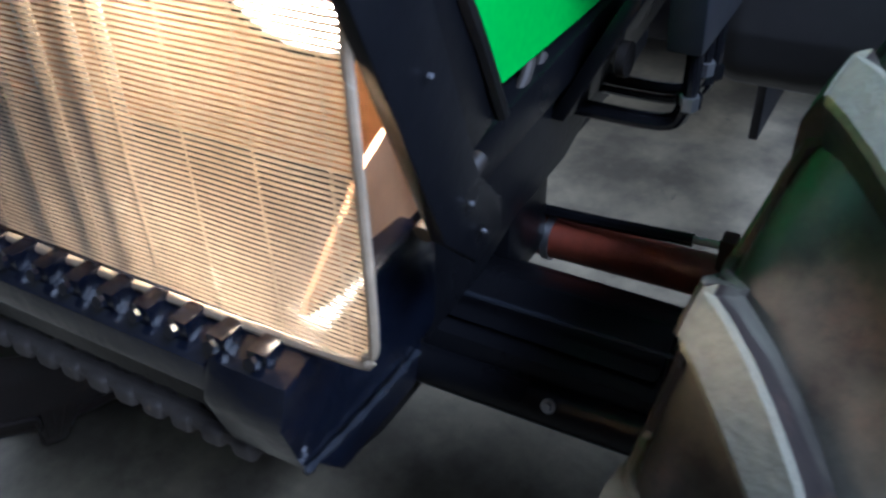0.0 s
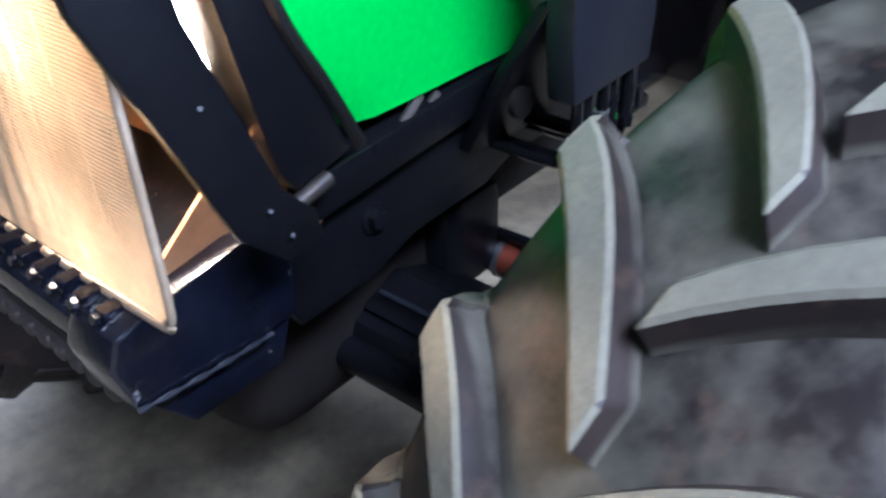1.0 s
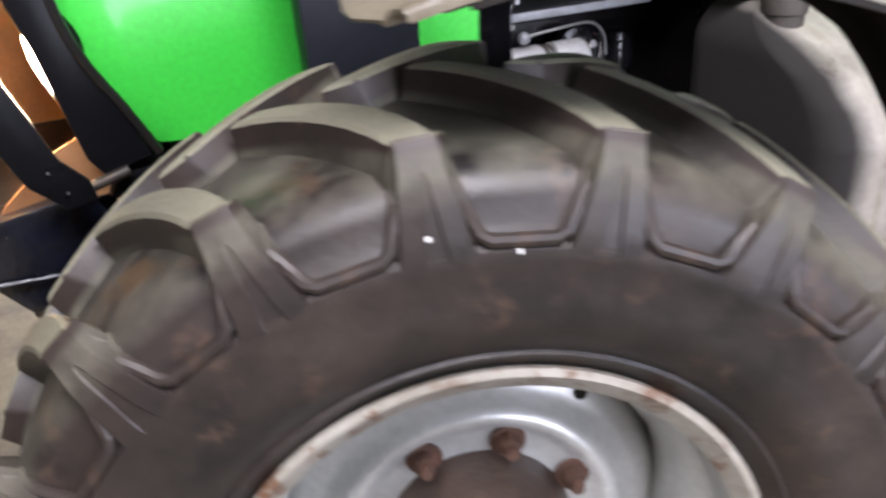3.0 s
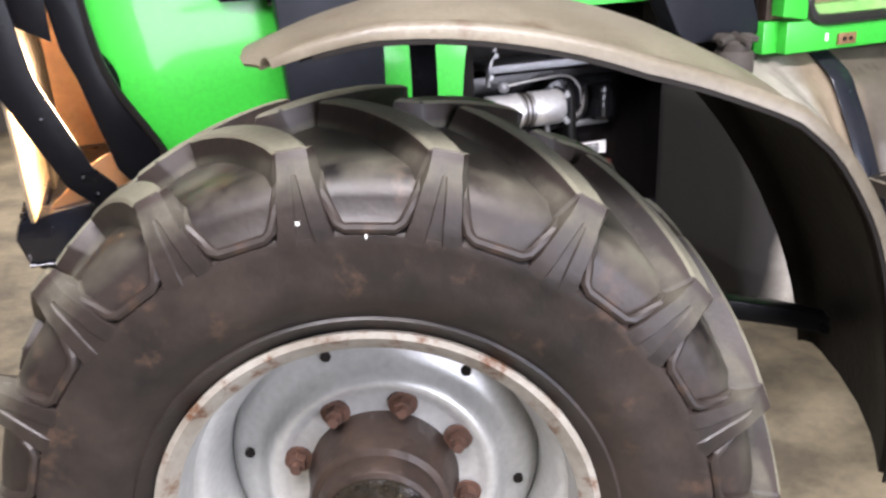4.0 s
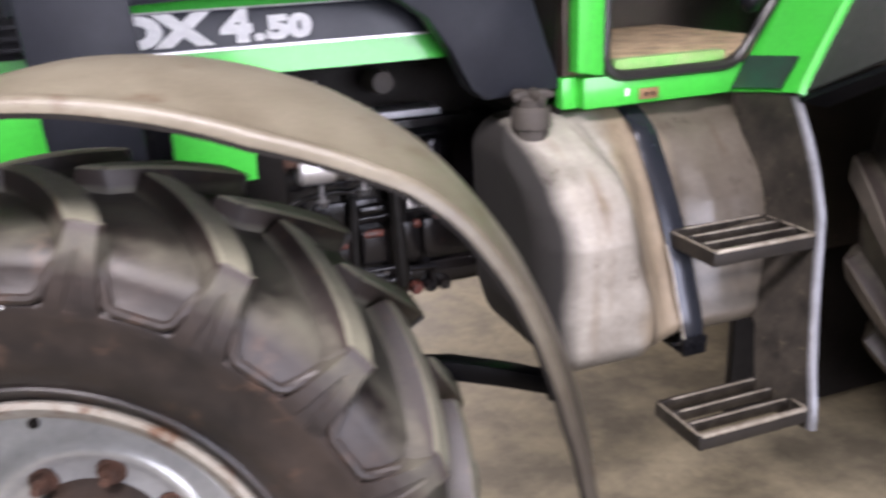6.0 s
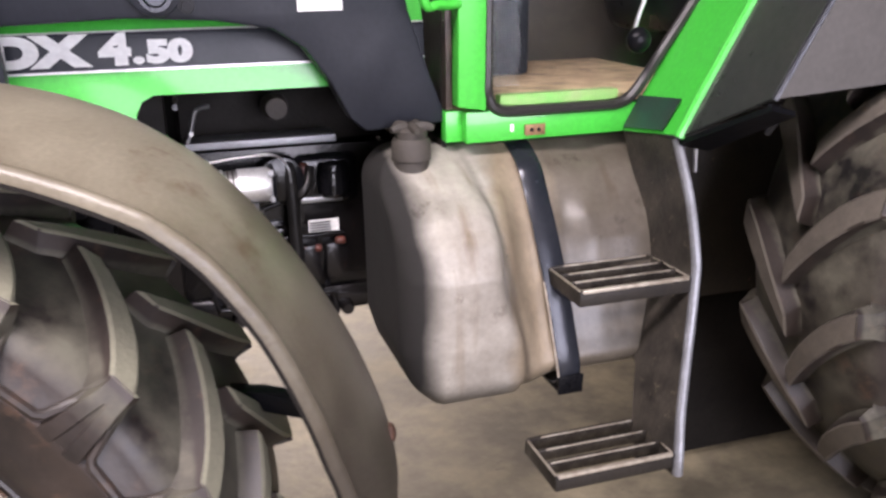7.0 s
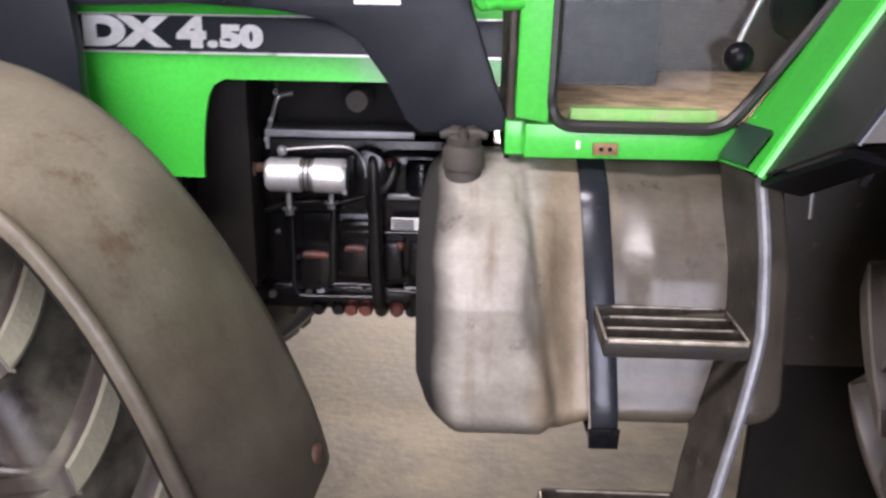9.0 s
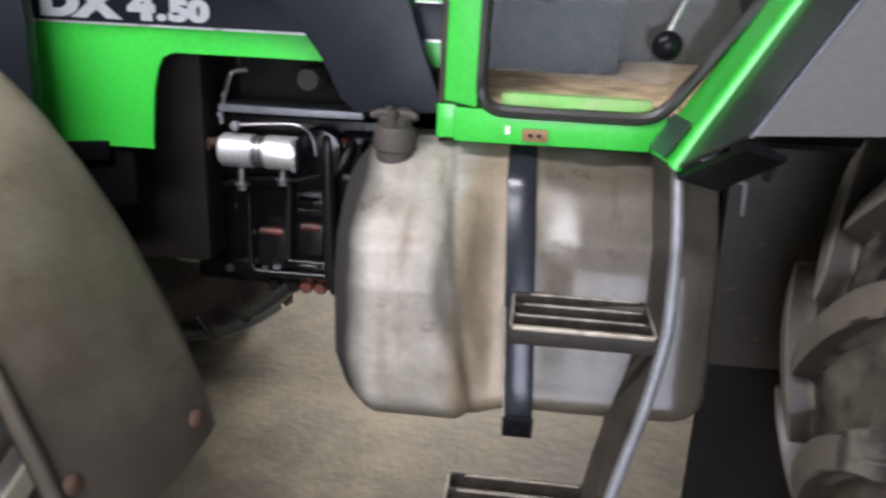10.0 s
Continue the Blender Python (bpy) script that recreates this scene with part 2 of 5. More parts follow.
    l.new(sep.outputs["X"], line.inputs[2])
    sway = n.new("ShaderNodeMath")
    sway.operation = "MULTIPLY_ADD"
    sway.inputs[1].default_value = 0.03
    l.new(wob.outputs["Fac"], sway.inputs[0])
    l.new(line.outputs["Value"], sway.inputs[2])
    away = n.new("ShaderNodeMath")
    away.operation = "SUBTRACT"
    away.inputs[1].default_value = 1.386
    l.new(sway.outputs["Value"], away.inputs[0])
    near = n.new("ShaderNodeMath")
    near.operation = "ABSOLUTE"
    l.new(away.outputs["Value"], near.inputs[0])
    crease_dark = n.new("ShaderNodeMapRange")
    crease_dark.inputs["From Min"].default_value, crease_dark.inputs["From Max"].default_value = 0.002, 0.014
    crease_dark.inputs["To Min"].default_value, crease_dark.inputs["To Max"].default_value = 0.8, 0.0
    l.new(near.outputs["Value"], crease_dark.inputs["Value"])
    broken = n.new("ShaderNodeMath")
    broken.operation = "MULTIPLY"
    l.new(crease_dark.outputs["Result"], broken.inputs[0])
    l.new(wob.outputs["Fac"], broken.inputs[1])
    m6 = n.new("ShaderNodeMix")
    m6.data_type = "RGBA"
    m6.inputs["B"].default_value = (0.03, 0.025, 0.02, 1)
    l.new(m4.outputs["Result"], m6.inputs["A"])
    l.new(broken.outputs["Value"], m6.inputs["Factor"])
    # spilt-fuel dirt round the filler neck, a greasy spot beside the strap
    out = m6.outputs["Result"]
    for spot, inner, outer in (((1.075, 0.27, 1.085), 0.05, 0.115), ((1.475, 0.27, 1.07), 0.03, 0.085), ((1.50, 0.26, 0.90), 0.02, 0.09)):
        far = n.new("ShaderNodeVectorMath")
        far.operation = "DISTANCE"
        far.inputs[1].default_value = spot
        l.new(tc.outputs["Object"], far.inputs[0])
        ragged = n.new("ShaderNodeMath")
        ragged.operation = "MULTIPLY_ADD"
        ragged.inputs[1].default_value = 0.12
        l.new(sn.outputs["Fac"], ragged.inputs[0])
        l.new(far.outputs["Value"], ragged.inputs[2])
        soft_ = n.new("ShaderNodeMapRange")
        soft_.inputs["From Min"].default_value, soft_.inputs["From Max"].default_value = inner + 0.06, outer + 0.06
        soft_.inputs["To Min"].default_value, soft_.inputs["To Max"].default_value = 0.72, 0.0
        l.new(ragged.outputs["Value"], soft_.inputs["Value"])
        m5 = n.new("ShaderNodeMix")
        m5.data_type = "RGBA"
        m5.inputs["B"].default_value = (0.055, 0.043, 0.033, 1)
        l.new(out, m5.inputs["A"])
        l.new(soft_.outputs["Result"], m5.inputs["Factor"])
        out = m5.outputs["Result"]
    l.new(out, b.inputs["Base Color"])
    oldr = b.inputs["Roughness"].links[0].from_socket
    sub = n.new("ShaderNodeMath")
    sub.operation = "MULTIPLY_ADD"
    sub.inputs[1].default_value = -0.14
    l.new(behind.outputs["Result"], sub.inputs[0])
    l.new(oldr, sub.inputs[2])
    dull = n.new("ShaderNodeMath")
    dull.operation = "MULTIPLY_ADD"
    dull.inputs[1].default_value = 0.42
    l.new(front_dark.outputs["Result"], dull.inputs[0])
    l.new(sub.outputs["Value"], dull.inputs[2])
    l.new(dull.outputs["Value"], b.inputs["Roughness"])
    return m


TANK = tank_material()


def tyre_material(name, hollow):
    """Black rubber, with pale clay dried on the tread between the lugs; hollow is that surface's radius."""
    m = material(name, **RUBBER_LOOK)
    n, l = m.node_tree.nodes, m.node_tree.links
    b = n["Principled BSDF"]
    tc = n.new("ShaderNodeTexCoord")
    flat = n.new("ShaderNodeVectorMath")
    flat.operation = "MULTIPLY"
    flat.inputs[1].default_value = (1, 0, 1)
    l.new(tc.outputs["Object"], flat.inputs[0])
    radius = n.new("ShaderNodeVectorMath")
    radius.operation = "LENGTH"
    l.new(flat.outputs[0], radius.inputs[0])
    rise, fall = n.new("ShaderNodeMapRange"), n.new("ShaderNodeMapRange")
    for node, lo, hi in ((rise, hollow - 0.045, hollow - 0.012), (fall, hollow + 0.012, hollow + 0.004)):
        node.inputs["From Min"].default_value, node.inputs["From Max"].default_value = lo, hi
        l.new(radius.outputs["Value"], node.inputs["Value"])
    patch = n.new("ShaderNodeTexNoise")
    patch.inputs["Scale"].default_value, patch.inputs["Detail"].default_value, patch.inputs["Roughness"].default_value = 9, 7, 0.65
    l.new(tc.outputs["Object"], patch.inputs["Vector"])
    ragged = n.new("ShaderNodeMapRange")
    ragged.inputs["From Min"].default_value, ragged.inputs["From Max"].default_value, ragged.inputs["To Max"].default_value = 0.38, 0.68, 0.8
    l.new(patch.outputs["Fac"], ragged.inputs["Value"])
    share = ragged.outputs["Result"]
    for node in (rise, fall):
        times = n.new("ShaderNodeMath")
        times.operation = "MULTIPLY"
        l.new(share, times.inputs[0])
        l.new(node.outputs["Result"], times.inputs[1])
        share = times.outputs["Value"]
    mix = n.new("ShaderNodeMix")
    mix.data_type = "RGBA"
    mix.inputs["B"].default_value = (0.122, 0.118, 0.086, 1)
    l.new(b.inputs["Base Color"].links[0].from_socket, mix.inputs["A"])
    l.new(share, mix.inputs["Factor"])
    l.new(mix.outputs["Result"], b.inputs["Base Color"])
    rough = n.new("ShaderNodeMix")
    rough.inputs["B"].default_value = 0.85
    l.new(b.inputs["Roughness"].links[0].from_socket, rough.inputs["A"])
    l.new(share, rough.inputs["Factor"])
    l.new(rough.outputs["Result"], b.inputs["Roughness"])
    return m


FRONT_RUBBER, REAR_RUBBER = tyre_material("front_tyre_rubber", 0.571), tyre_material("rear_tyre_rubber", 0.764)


def darken_below(m, high, low, colour, ragged=0.6):
    """Darkens the lower end of a panel towards colour, with a ragged upper limit."""
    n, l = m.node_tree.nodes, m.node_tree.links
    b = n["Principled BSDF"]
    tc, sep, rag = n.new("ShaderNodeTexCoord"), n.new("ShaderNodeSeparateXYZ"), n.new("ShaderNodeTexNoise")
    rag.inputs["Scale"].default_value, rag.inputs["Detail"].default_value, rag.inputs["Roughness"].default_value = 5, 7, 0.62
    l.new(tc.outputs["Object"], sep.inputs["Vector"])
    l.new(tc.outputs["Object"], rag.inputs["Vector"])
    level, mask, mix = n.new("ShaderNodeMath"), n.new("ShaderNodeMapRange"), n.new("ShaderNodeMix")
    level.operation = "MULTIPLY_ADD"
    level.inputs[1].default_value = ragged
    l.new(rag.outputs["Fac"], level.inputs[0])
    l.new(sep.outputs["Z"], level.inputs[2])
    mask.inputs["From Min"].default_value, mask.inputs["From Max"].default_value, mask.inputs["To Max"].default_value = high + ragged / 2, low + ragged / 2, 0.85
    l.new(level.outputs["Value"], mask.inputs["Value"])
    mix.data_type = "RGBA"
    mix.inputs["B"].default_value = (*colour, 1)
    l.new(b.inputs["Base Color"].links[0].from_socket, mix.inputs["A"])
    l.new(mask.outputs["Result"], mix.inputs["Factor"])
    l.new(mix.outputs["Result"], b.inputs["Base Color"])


darken_below(TANK, 0.600, 0.545, (0.018, 0.015, 0.012), 0.06)
darken_below(PLASTIC, 0.62, 0.14, (0.030, 0.024, 0.019))
GREEN.node_tree.nodes["Principled BSDF"].inputs["Coat Roughness"].default_value = 0.08


def glass_material():
    m = bpy.data.materials.new("dusty_window_glass")
    m.use_nodes = True
    b = m.node_tree.nodes["Principled BSDF"]
    b.inputs["Base Color"].default_value = (0.93, 0.96, 0.93, 1)
    b.inputs["Roughness"].default_value = 0.02
    b.inputs["Transmission Weight"].default_value = 1.0
    b.inputs["IOR"].default_value = 1.15
    b.inputs["Specular IOR Level"].default_value = 0.12
    return m


def let_through(m, share):
    """Dust between the fine wires lets part of the lamp's light through."""
    n, l = m.node_tree.nodes, m.node_tree.links
    b, out = n["Principled BSDF"], n["Material Output"]
    glow, mix = n.new("ShaderNodeBsdfTranslucent"), n.new("ShaderNodeMixShader")
    l.new(b.inputs["Base Color"].links[0].from_socket, glow.inputs["Color"])
    mix.inputs[0].default_value = share
    l.new(b.outputs[0], mix.inputs[1])
    l.new(glow.outputs[0], mix.inputs[2])
    l.new(mix.outputs[0], out.inputs["Surface"])


let_through(MESH_WIRE, 0.10)


def lamp_material():
    m = bpy.data.materials.new("lit_headlamp")
    m.use_nodes = True
    b = m.node_tree.nodes["Principled BSDF"]
    b.inputs["Base Color"].default_value = (1, 0.9, 0.7, 1)
    b.inputs["Emission Color"].default_value = (1.0, 0.68, 0.34, 1)
    b.inputs["Emission Strength"].default_value = 400
    return m


GLASS, LAMP = glass_material(), lamp_material()

# ---- building blocks ----


def finish(bm, bevel=0.0, segments=2):
    bmesh.ops.recalc_face_normals(bm, faces=bm.faces)
    if bevel:
        edges = [e for e in bm.edges if len(e.link_faces) == 2 and e.calc_face_angle(0) > 0.5]
        bmesh.ops.bevel(bm, geom=edges, offset=bevel, segments=segments, affect="EDGES", profile=0.6, clamp_overlap=True)
    return bm


def part(name, bm, mat_, parent=None, label="", smooth=35):
    me = bpy.data.meshes.new(name)
    bm.to_mesh(me)
    bm.free()
    me.materials.append(mat_)
    if smooth:
        me.shade_smooth()
        me.set_sharp_from_angle(angle=radians(smooth))
    ob = new(name, me)
    if parent:
        ob.parent = parent
    if label:
        tagged(ob, label)
    return ob


def box(x0, x1, y0, y1, z0, z1, bevel=0.004, bm=None):
    own = bmesh.new()
    bmesh.ops.create_cube(own, size=1, matrix=Matrix.Translation(((x0 + x1) / 2, (y0 + y1) / 2, (z0 + z1) / 2)) @ Matrix.Diagonal((abs(x1 - x0), abs(y1 - y0), abs(z1 - z0), 1)))
    finish(own, bevel)
    return joined(bm, own)


def joined(bm, own):
    if bm is None:
        return own
    me = bpy.data.meshes.new("joined")
    own.to_mesh(me)
    own.free()
    bm.from_mesh(me)
    bpy.data.meshes.remove(me)
    return bm


def prism(outline, y0, y1, bevel=0.003, bm=None, y_of=None):
    """An outline in x and z, swept from y0 to y1; y_of(x, z) shifts it sideways."""
    own = bmesh.new()
    shift = y_of or (lambda x, z: 0)
    a = [own.verts.new((x, y0 + shift(x, z), z)) for x, z in outline]
    b = [own.verts.new((x, y1 + shift(x, z), z)) for x, z in outline]
    own.faces.new(a)
    own.faces.new(b[::-1])
    for i in range(len(a)):
        j = (i + 1) % len(a)
        own.faces.new((a[i], b[i], b[j], a[j]))
    finish(own, bevel)
    return joined(bm, own)


def tube(points, radius, sides=10, bm=None, closed=False):
    """A round bar or hose along points; radius may be a list."""
    own = bmesh.new()
    pts = [Vector(p) for p in points]
    run = pts[-1] - pts[0]
    rings, up = [], Vector((0.97, 0.13, 0.21)) if abs(run.z) > 0.75 * run.length else Vector((0.13, 0.21, 0.97))
    for i, p in enumerate(pts):
        d = (pts[min(i + 1, len(pts) - 1)] - pts[max(i - 1, 0)]).normalized()
        side = d.cross(up)
        if side.length < 0.05:
            side = d.cross(Vector((1, 0, 0)))
        side.normalize()
        top = side.cross(d).normalized()
        r = radius[i] if isinstance(radius, (list, tuple)) else radius
        rings.append([own.verts.new(p + r * (math.cos(a) * side + math.sin(a) * top)) for a in (2 * math.pi * k / sides for k in range(sides))])
    for r0, r1 in zip(rings, rings[1:]):
        for k in range(sides):
            own.faces.new((r0[k], r0[(k + 1) % sides], r1[(k + 1) % sides], r1[k]))
    own.faces.new(rings[0][::-1])
    own.faces.new(rings[-1])
    finish(own)
    return joined(bm, own)


def smooth_path(points, n=6):
    """A softened line through points (Catmull-Rom)."""
    p = [Vector(q) for q in points]
    p = [p[0]] + p + [p[-1]]
    out = []
    for a, b, c, d in zip(p, p[1:], p[2:], p[3:]):
        for k in range(n):
            t = k / n
            out.append(0.5 * ((2 * b) + (c - a) * t + (2 * a - 5 * b + 4 * c - d) * t * t + (3 * b - a - 3 * c + d) * t ** 3))
    return out + [p[-1]]


def lathe(profile, n=64, bm=None, closed=True):
    """A profile of (radius, y), turned round the y axis."""
    own = bmesh.new()
    rings = [[own.verts.new((r * math.cos(a), y, r * math.sin(a))) for a in (2 * math.pi * k / n for k in range(n))] for r, y in profile]
    pairs = list(zip(rings, rings[1:])) + ([(rings[-1], rings[0])] if closed else [])
    for r0, r1 in pairs:
        for k in range(n):
            own.faces.new((r0[k], r0[(k + 1) % n], r1[(k + 1) % n], r1[k]))
    finish(own)
    return joined(bm, own)


def hexagon_bolt(at, axis, radius=0.011, height=0.009, bm=None, washer=True):
    """A bolt head with its washer, facing along axis."""
    own = bmesh.new()
    m = Matrix.Translation(at) @ Vector(axis).to_track_quat("Z", "Y").to_matrix().to_4x4()
    if washer:
        bmesh.ops.create_cone(own, cap_ends=True, segments=16, radius1=radius * 1.55, radius2=radius * 1.5, depth=0.003, matrix=m @ Matrix.Translation((0, 0, 0.0015)))
    bmesh.ops.create_cone(own, cap_ends=True, segments=6, radius1=radius, radius2=radius * 0.93, depth=height, matrix=m @ Matrix.Translation((0, 0, 0.003 + height / 2)))
    finish(own)
    return joined(bm, own)


def empty(name, m=None):
    ob = new(name)
    if m is not None:
        ob.matrix_world = m
    return ob

# ---- the shed ----
YC = 0.87  # the tractor's middle line
floor = part("floor", box(-60, 60, -60, 60, -0.3, 0.0, 0), CONCRETE, smooth=0)
tagged(floor, "dusty beige concrete workshop floor with stains", "floor", kind="structure")
for name, b in (("wall_west", (-7.25, -7, -7, 6.25, 0, 4.5)), ("wall_east", (9, 9.25, -7, 6.25, 0, 4.5))):
    tagged(part(name, box(*b, 0), PLASTER, smooth=0), "plain limewashed workshop wall", "wall", kind="structure")
bm = box(-7, 0.0, 6.0, 6.25, 0, 4.5, 0)
box(2.0, 9, 6.0, 6.25, 0, 4.5, 0, bm)
box(0.0, 2.0, 6.0, 6.25, 2.85, 4.5, 0, bm)
tagged(part("wall_north", bm, PLASTER, smooth=0), "limewashed wall with an open doorway", "wall", kind="structure")
bm = box(-7, -0.35, -7.25, -7.0, 0, 4.5, 0)
box(4.35, 9, -7.25, -7.0, 0, 4.5, 0, bm)
box(-0.35, 4.35, -7.25, -7.0, 3.8, 4.5, 0, bm)
tagged(part("wall_south", bm, PLASTER, smooth=0), "limewashed wall with a wide open gateway", "wall", kind="structure")
bm = box(-7.25, 9.25, -7.25, -2.7, 4.5, 4.6, 0)
box(-7.25, 9.25, -1.7, 6.25, 4.5, 4.6, 0, bm)
box(-7.25, -2.65, -2.7, -1.7, 4.5, 4.6, 0, bm)
box(1.05, 9.25, -2.7, -1.7, 4.5, 4.6, 0, bm)
tagged(part("ceiling", bm, ROOFING, smooth=0), "weathered sheet roof with a long roof light", "ceiling", kind="structure")

# ---- the tractor ----
tractor = empty("tractor", pose(0, 0, 0))
tagged(tractor, "green farm tractor with black loader frame and grey front mudguards", "tractor")

# wheels: local x to the rear, z up, y towards the tractor
STEER = 19.6


def tyre_profile(rim, bulge, shoulder, crown, half, mid, rim_half):
    """Outer skin of a carcass from bead to bead, as (radius, y); hollowed between the lugs below the shoulder."""
    low = shoulder - 0.072
    right = [(rim + 0.006, rim_half - 0.012), (rim + 0.022, rim_half + 0.002), (rim + 0.030, rim_half + 0.010), (rim + 0.034, rim_half + 0.007), (rim + 0.06, half * 0.965), (bulge - 0.02, half * 0.995), (bulge, half), (low - 0.016, half + 0.001),
             (low - 0.012, half + 0.002), (low - 0.002, half + 0.001), (low + 0.006, half - 0.012), (low + 0.04, half - 0.020), (shoulder - 0.012, half - 0.032), (shoulder, half * 0.75), (shoulder + 0.4 * (crown - shoulder), half * 0.55), (crown - 0.002, half * 0.25), (crown, 0)]
    skin = [(r, mid - y) for r, y in right] + [(r, mid + y) for r, y in right[-2::-1]]
    return skin + [(rim - 0.015, mid + rim_half - 0.03), (rim - 0.015, mid - rim_half + 0.03)]


def lug_mesh(side, tip, reach, crown, shoulder, half, mid, height, width, drop, step):
    """One tread bar from the shoulder to the middle; side is -1 for the outer one."""
    bm = bmesh.new()
    rows = []
    n = 7
    for i in range(n + 1):
        s = i / n
        y = mid + side * half * (0.86 * (1 - s) - 0.04 * s)
        base = shoulder + (crown - shoulder) * (1 - (1 - s) ** 2) - 0.014
        top = shoulder + (crown - shoulder) * (1 - (1 - s) ** 2) + height * (1.0 - 0.12 * (1 - s) ** 3)
        a = radians(tip + reach * (0.55 * s + 0.45 * s * s))
        w = width * (0.78 + 0.30 * math.sin(math.pi * min(1, s * 0.8 + 0.12)))
        da, db = w / 2 / top, (w / 2 + 0.012) / base
        rows.append([bm.verts.new((r * math.cos(a + q), y, r * math.sin(a + q))) for r, q in ((base, -db), (top, -da), (top, da), (base, db))])
    for r0, r1 in zip(rows, rows[1:]):
        for k in range(3):
            bm.faces.new((r0[k], r0[k + 1], r1[k + 1], r1[k]))
        bm.faces.new((r0[3], r0[0], r1[0], r1[3]))
    bm.faces.new(rows[0])
    bm.faces.new(rows[-1][::-1])
    finish(bm, 0.004, 1)
    # the skirt below the tip: two ridges that spread down the sidewall, a shallow wedge between them
    a = radians(tip)
    r_top, r_low = shoulder + height * 0.86, shoulder - drop
    own = bmesh.new()
    ring = []
    for r, y, q0, q1, deep, sink in ((r_top, half * 0.86, 0.001, width * 0.40, 0.01, 0.0), (shoulder + 0.006, half * 0.93, 0.001, width * 0.44, 0.03, 0.0), (shoulder - 0.006, half * 0.955, 0.003, width * 0.50, 0.03, 0.003), (r_low + 0.020, half + 0.000, 0.007, width * 0.64, 0.03, 0.003), (r_low + 0.004, half + 0.0022, 0.009, width * 0.72, 0.03, 0.002), (r_low - 0.008, half + 0.002, 0.010, width * 0.78, 0.03, 0.001)):
        yy = mid + side * y
        ring.append([own.verts.new((r * math.cos(a + q / r), yy - side * d, r * math.sin(a + q / r))) for q, d in ((-q1 - 0.007, deep), (-q1, 0.001), (-q0 - 0.002, 0), (-q0, sink), (q0, sink), (q0 + 0.002, 0), (q1, 0.001), (q1 + 0.007, deep))])
    for r0, r1 in zip(ring, ring[1:]):
        for k in range(8):
            own.faces.new((r0[k], r0[(k + 1) % 8], r1[(k + 1) % 8], r1[k]))
    own.faces.new(ring[0][::-1])
    own.faces.new(ring[-1])
    finish(own)
    joined(bm, own)
    # a raised moulding round the pocket between this bar and the next
    b = radians(tip + step)
    frame_ = [(shoulder - 0.004, half - 0.046, a, width * 0.50), (r_low + 0.050, half - 0.022, a, width * 0.60), (r_low + 0.036, half - 0.016, a, width * 0.68), (r_low + 0.014, half - 0.006, a, width * 0.86), (r_low + 0.007, half - 0.004, a, width * 1.05)]
    frame_ += [(r, y, b, -q) for r, y, c, q in frame_[::-1]]
    tube([(r * math.cos(c + q / r), mid + side * y, r * math.sin(c + q / r)) for r, y, c, q in frame_], 0.0075, 8, bm)
    return bm


def wheel(name, m, rim, bulge, shoulder, crown, half, mid, rim_half, lugs, phase, lug_size, label):
    """A tractor wheel: tyre with lugs, rim, disc, studs, hub."""
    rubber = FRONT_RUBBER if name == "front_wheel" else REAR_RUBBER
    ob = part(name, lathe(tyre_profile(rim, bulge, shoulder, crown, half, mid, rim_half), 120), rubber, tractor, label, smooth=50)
    ob.matrix_world = m
    height, width, drop, reach = lug_size
    step = 360 / lugs
    for side, first in ((-1, phase), (1, phase + 0.46 * step)):
        shared = None
        for k in range(lugs):
            if shared is None:
                shared = part("lug", lug_mesh(side, 0, reach, crown, shoulder, half, mid, height, width, drop, step), LUG_RUBBER if name == "front_wheel" else REAR_LUG_RUBBER, ob, smooth=25)
                shared.data.materials.append(rubber)
                for face in shared.data.polygons:
                    c = Vector((face.center.x, 0, face.center.z))
                    face.material_index = 0 if face.normal.dot(c.normalized()) > 0.72 and c.length > shoulder + height * 0.6 else 1
                lug = shared
            else:
                lug = new("lug", shared.data)
                lug.parent = ob
            lug.matrix_basis = Matrix.Rotation(-radians(first + k * step), 4, "Y")
    return ob


FRONT = pose(0.069, -0.026, 0.600, 0, 0, -STEER)
front_wheel = wheel("front_wheel", FRONT, 0.325, 0.425, 0.557, 0.571, 0.218, 0.047, 0.185, 19, 77.4, (0.038, 0.048, 0.072, 16), "black farm tyre with worn dusty lugs, steered inwards")


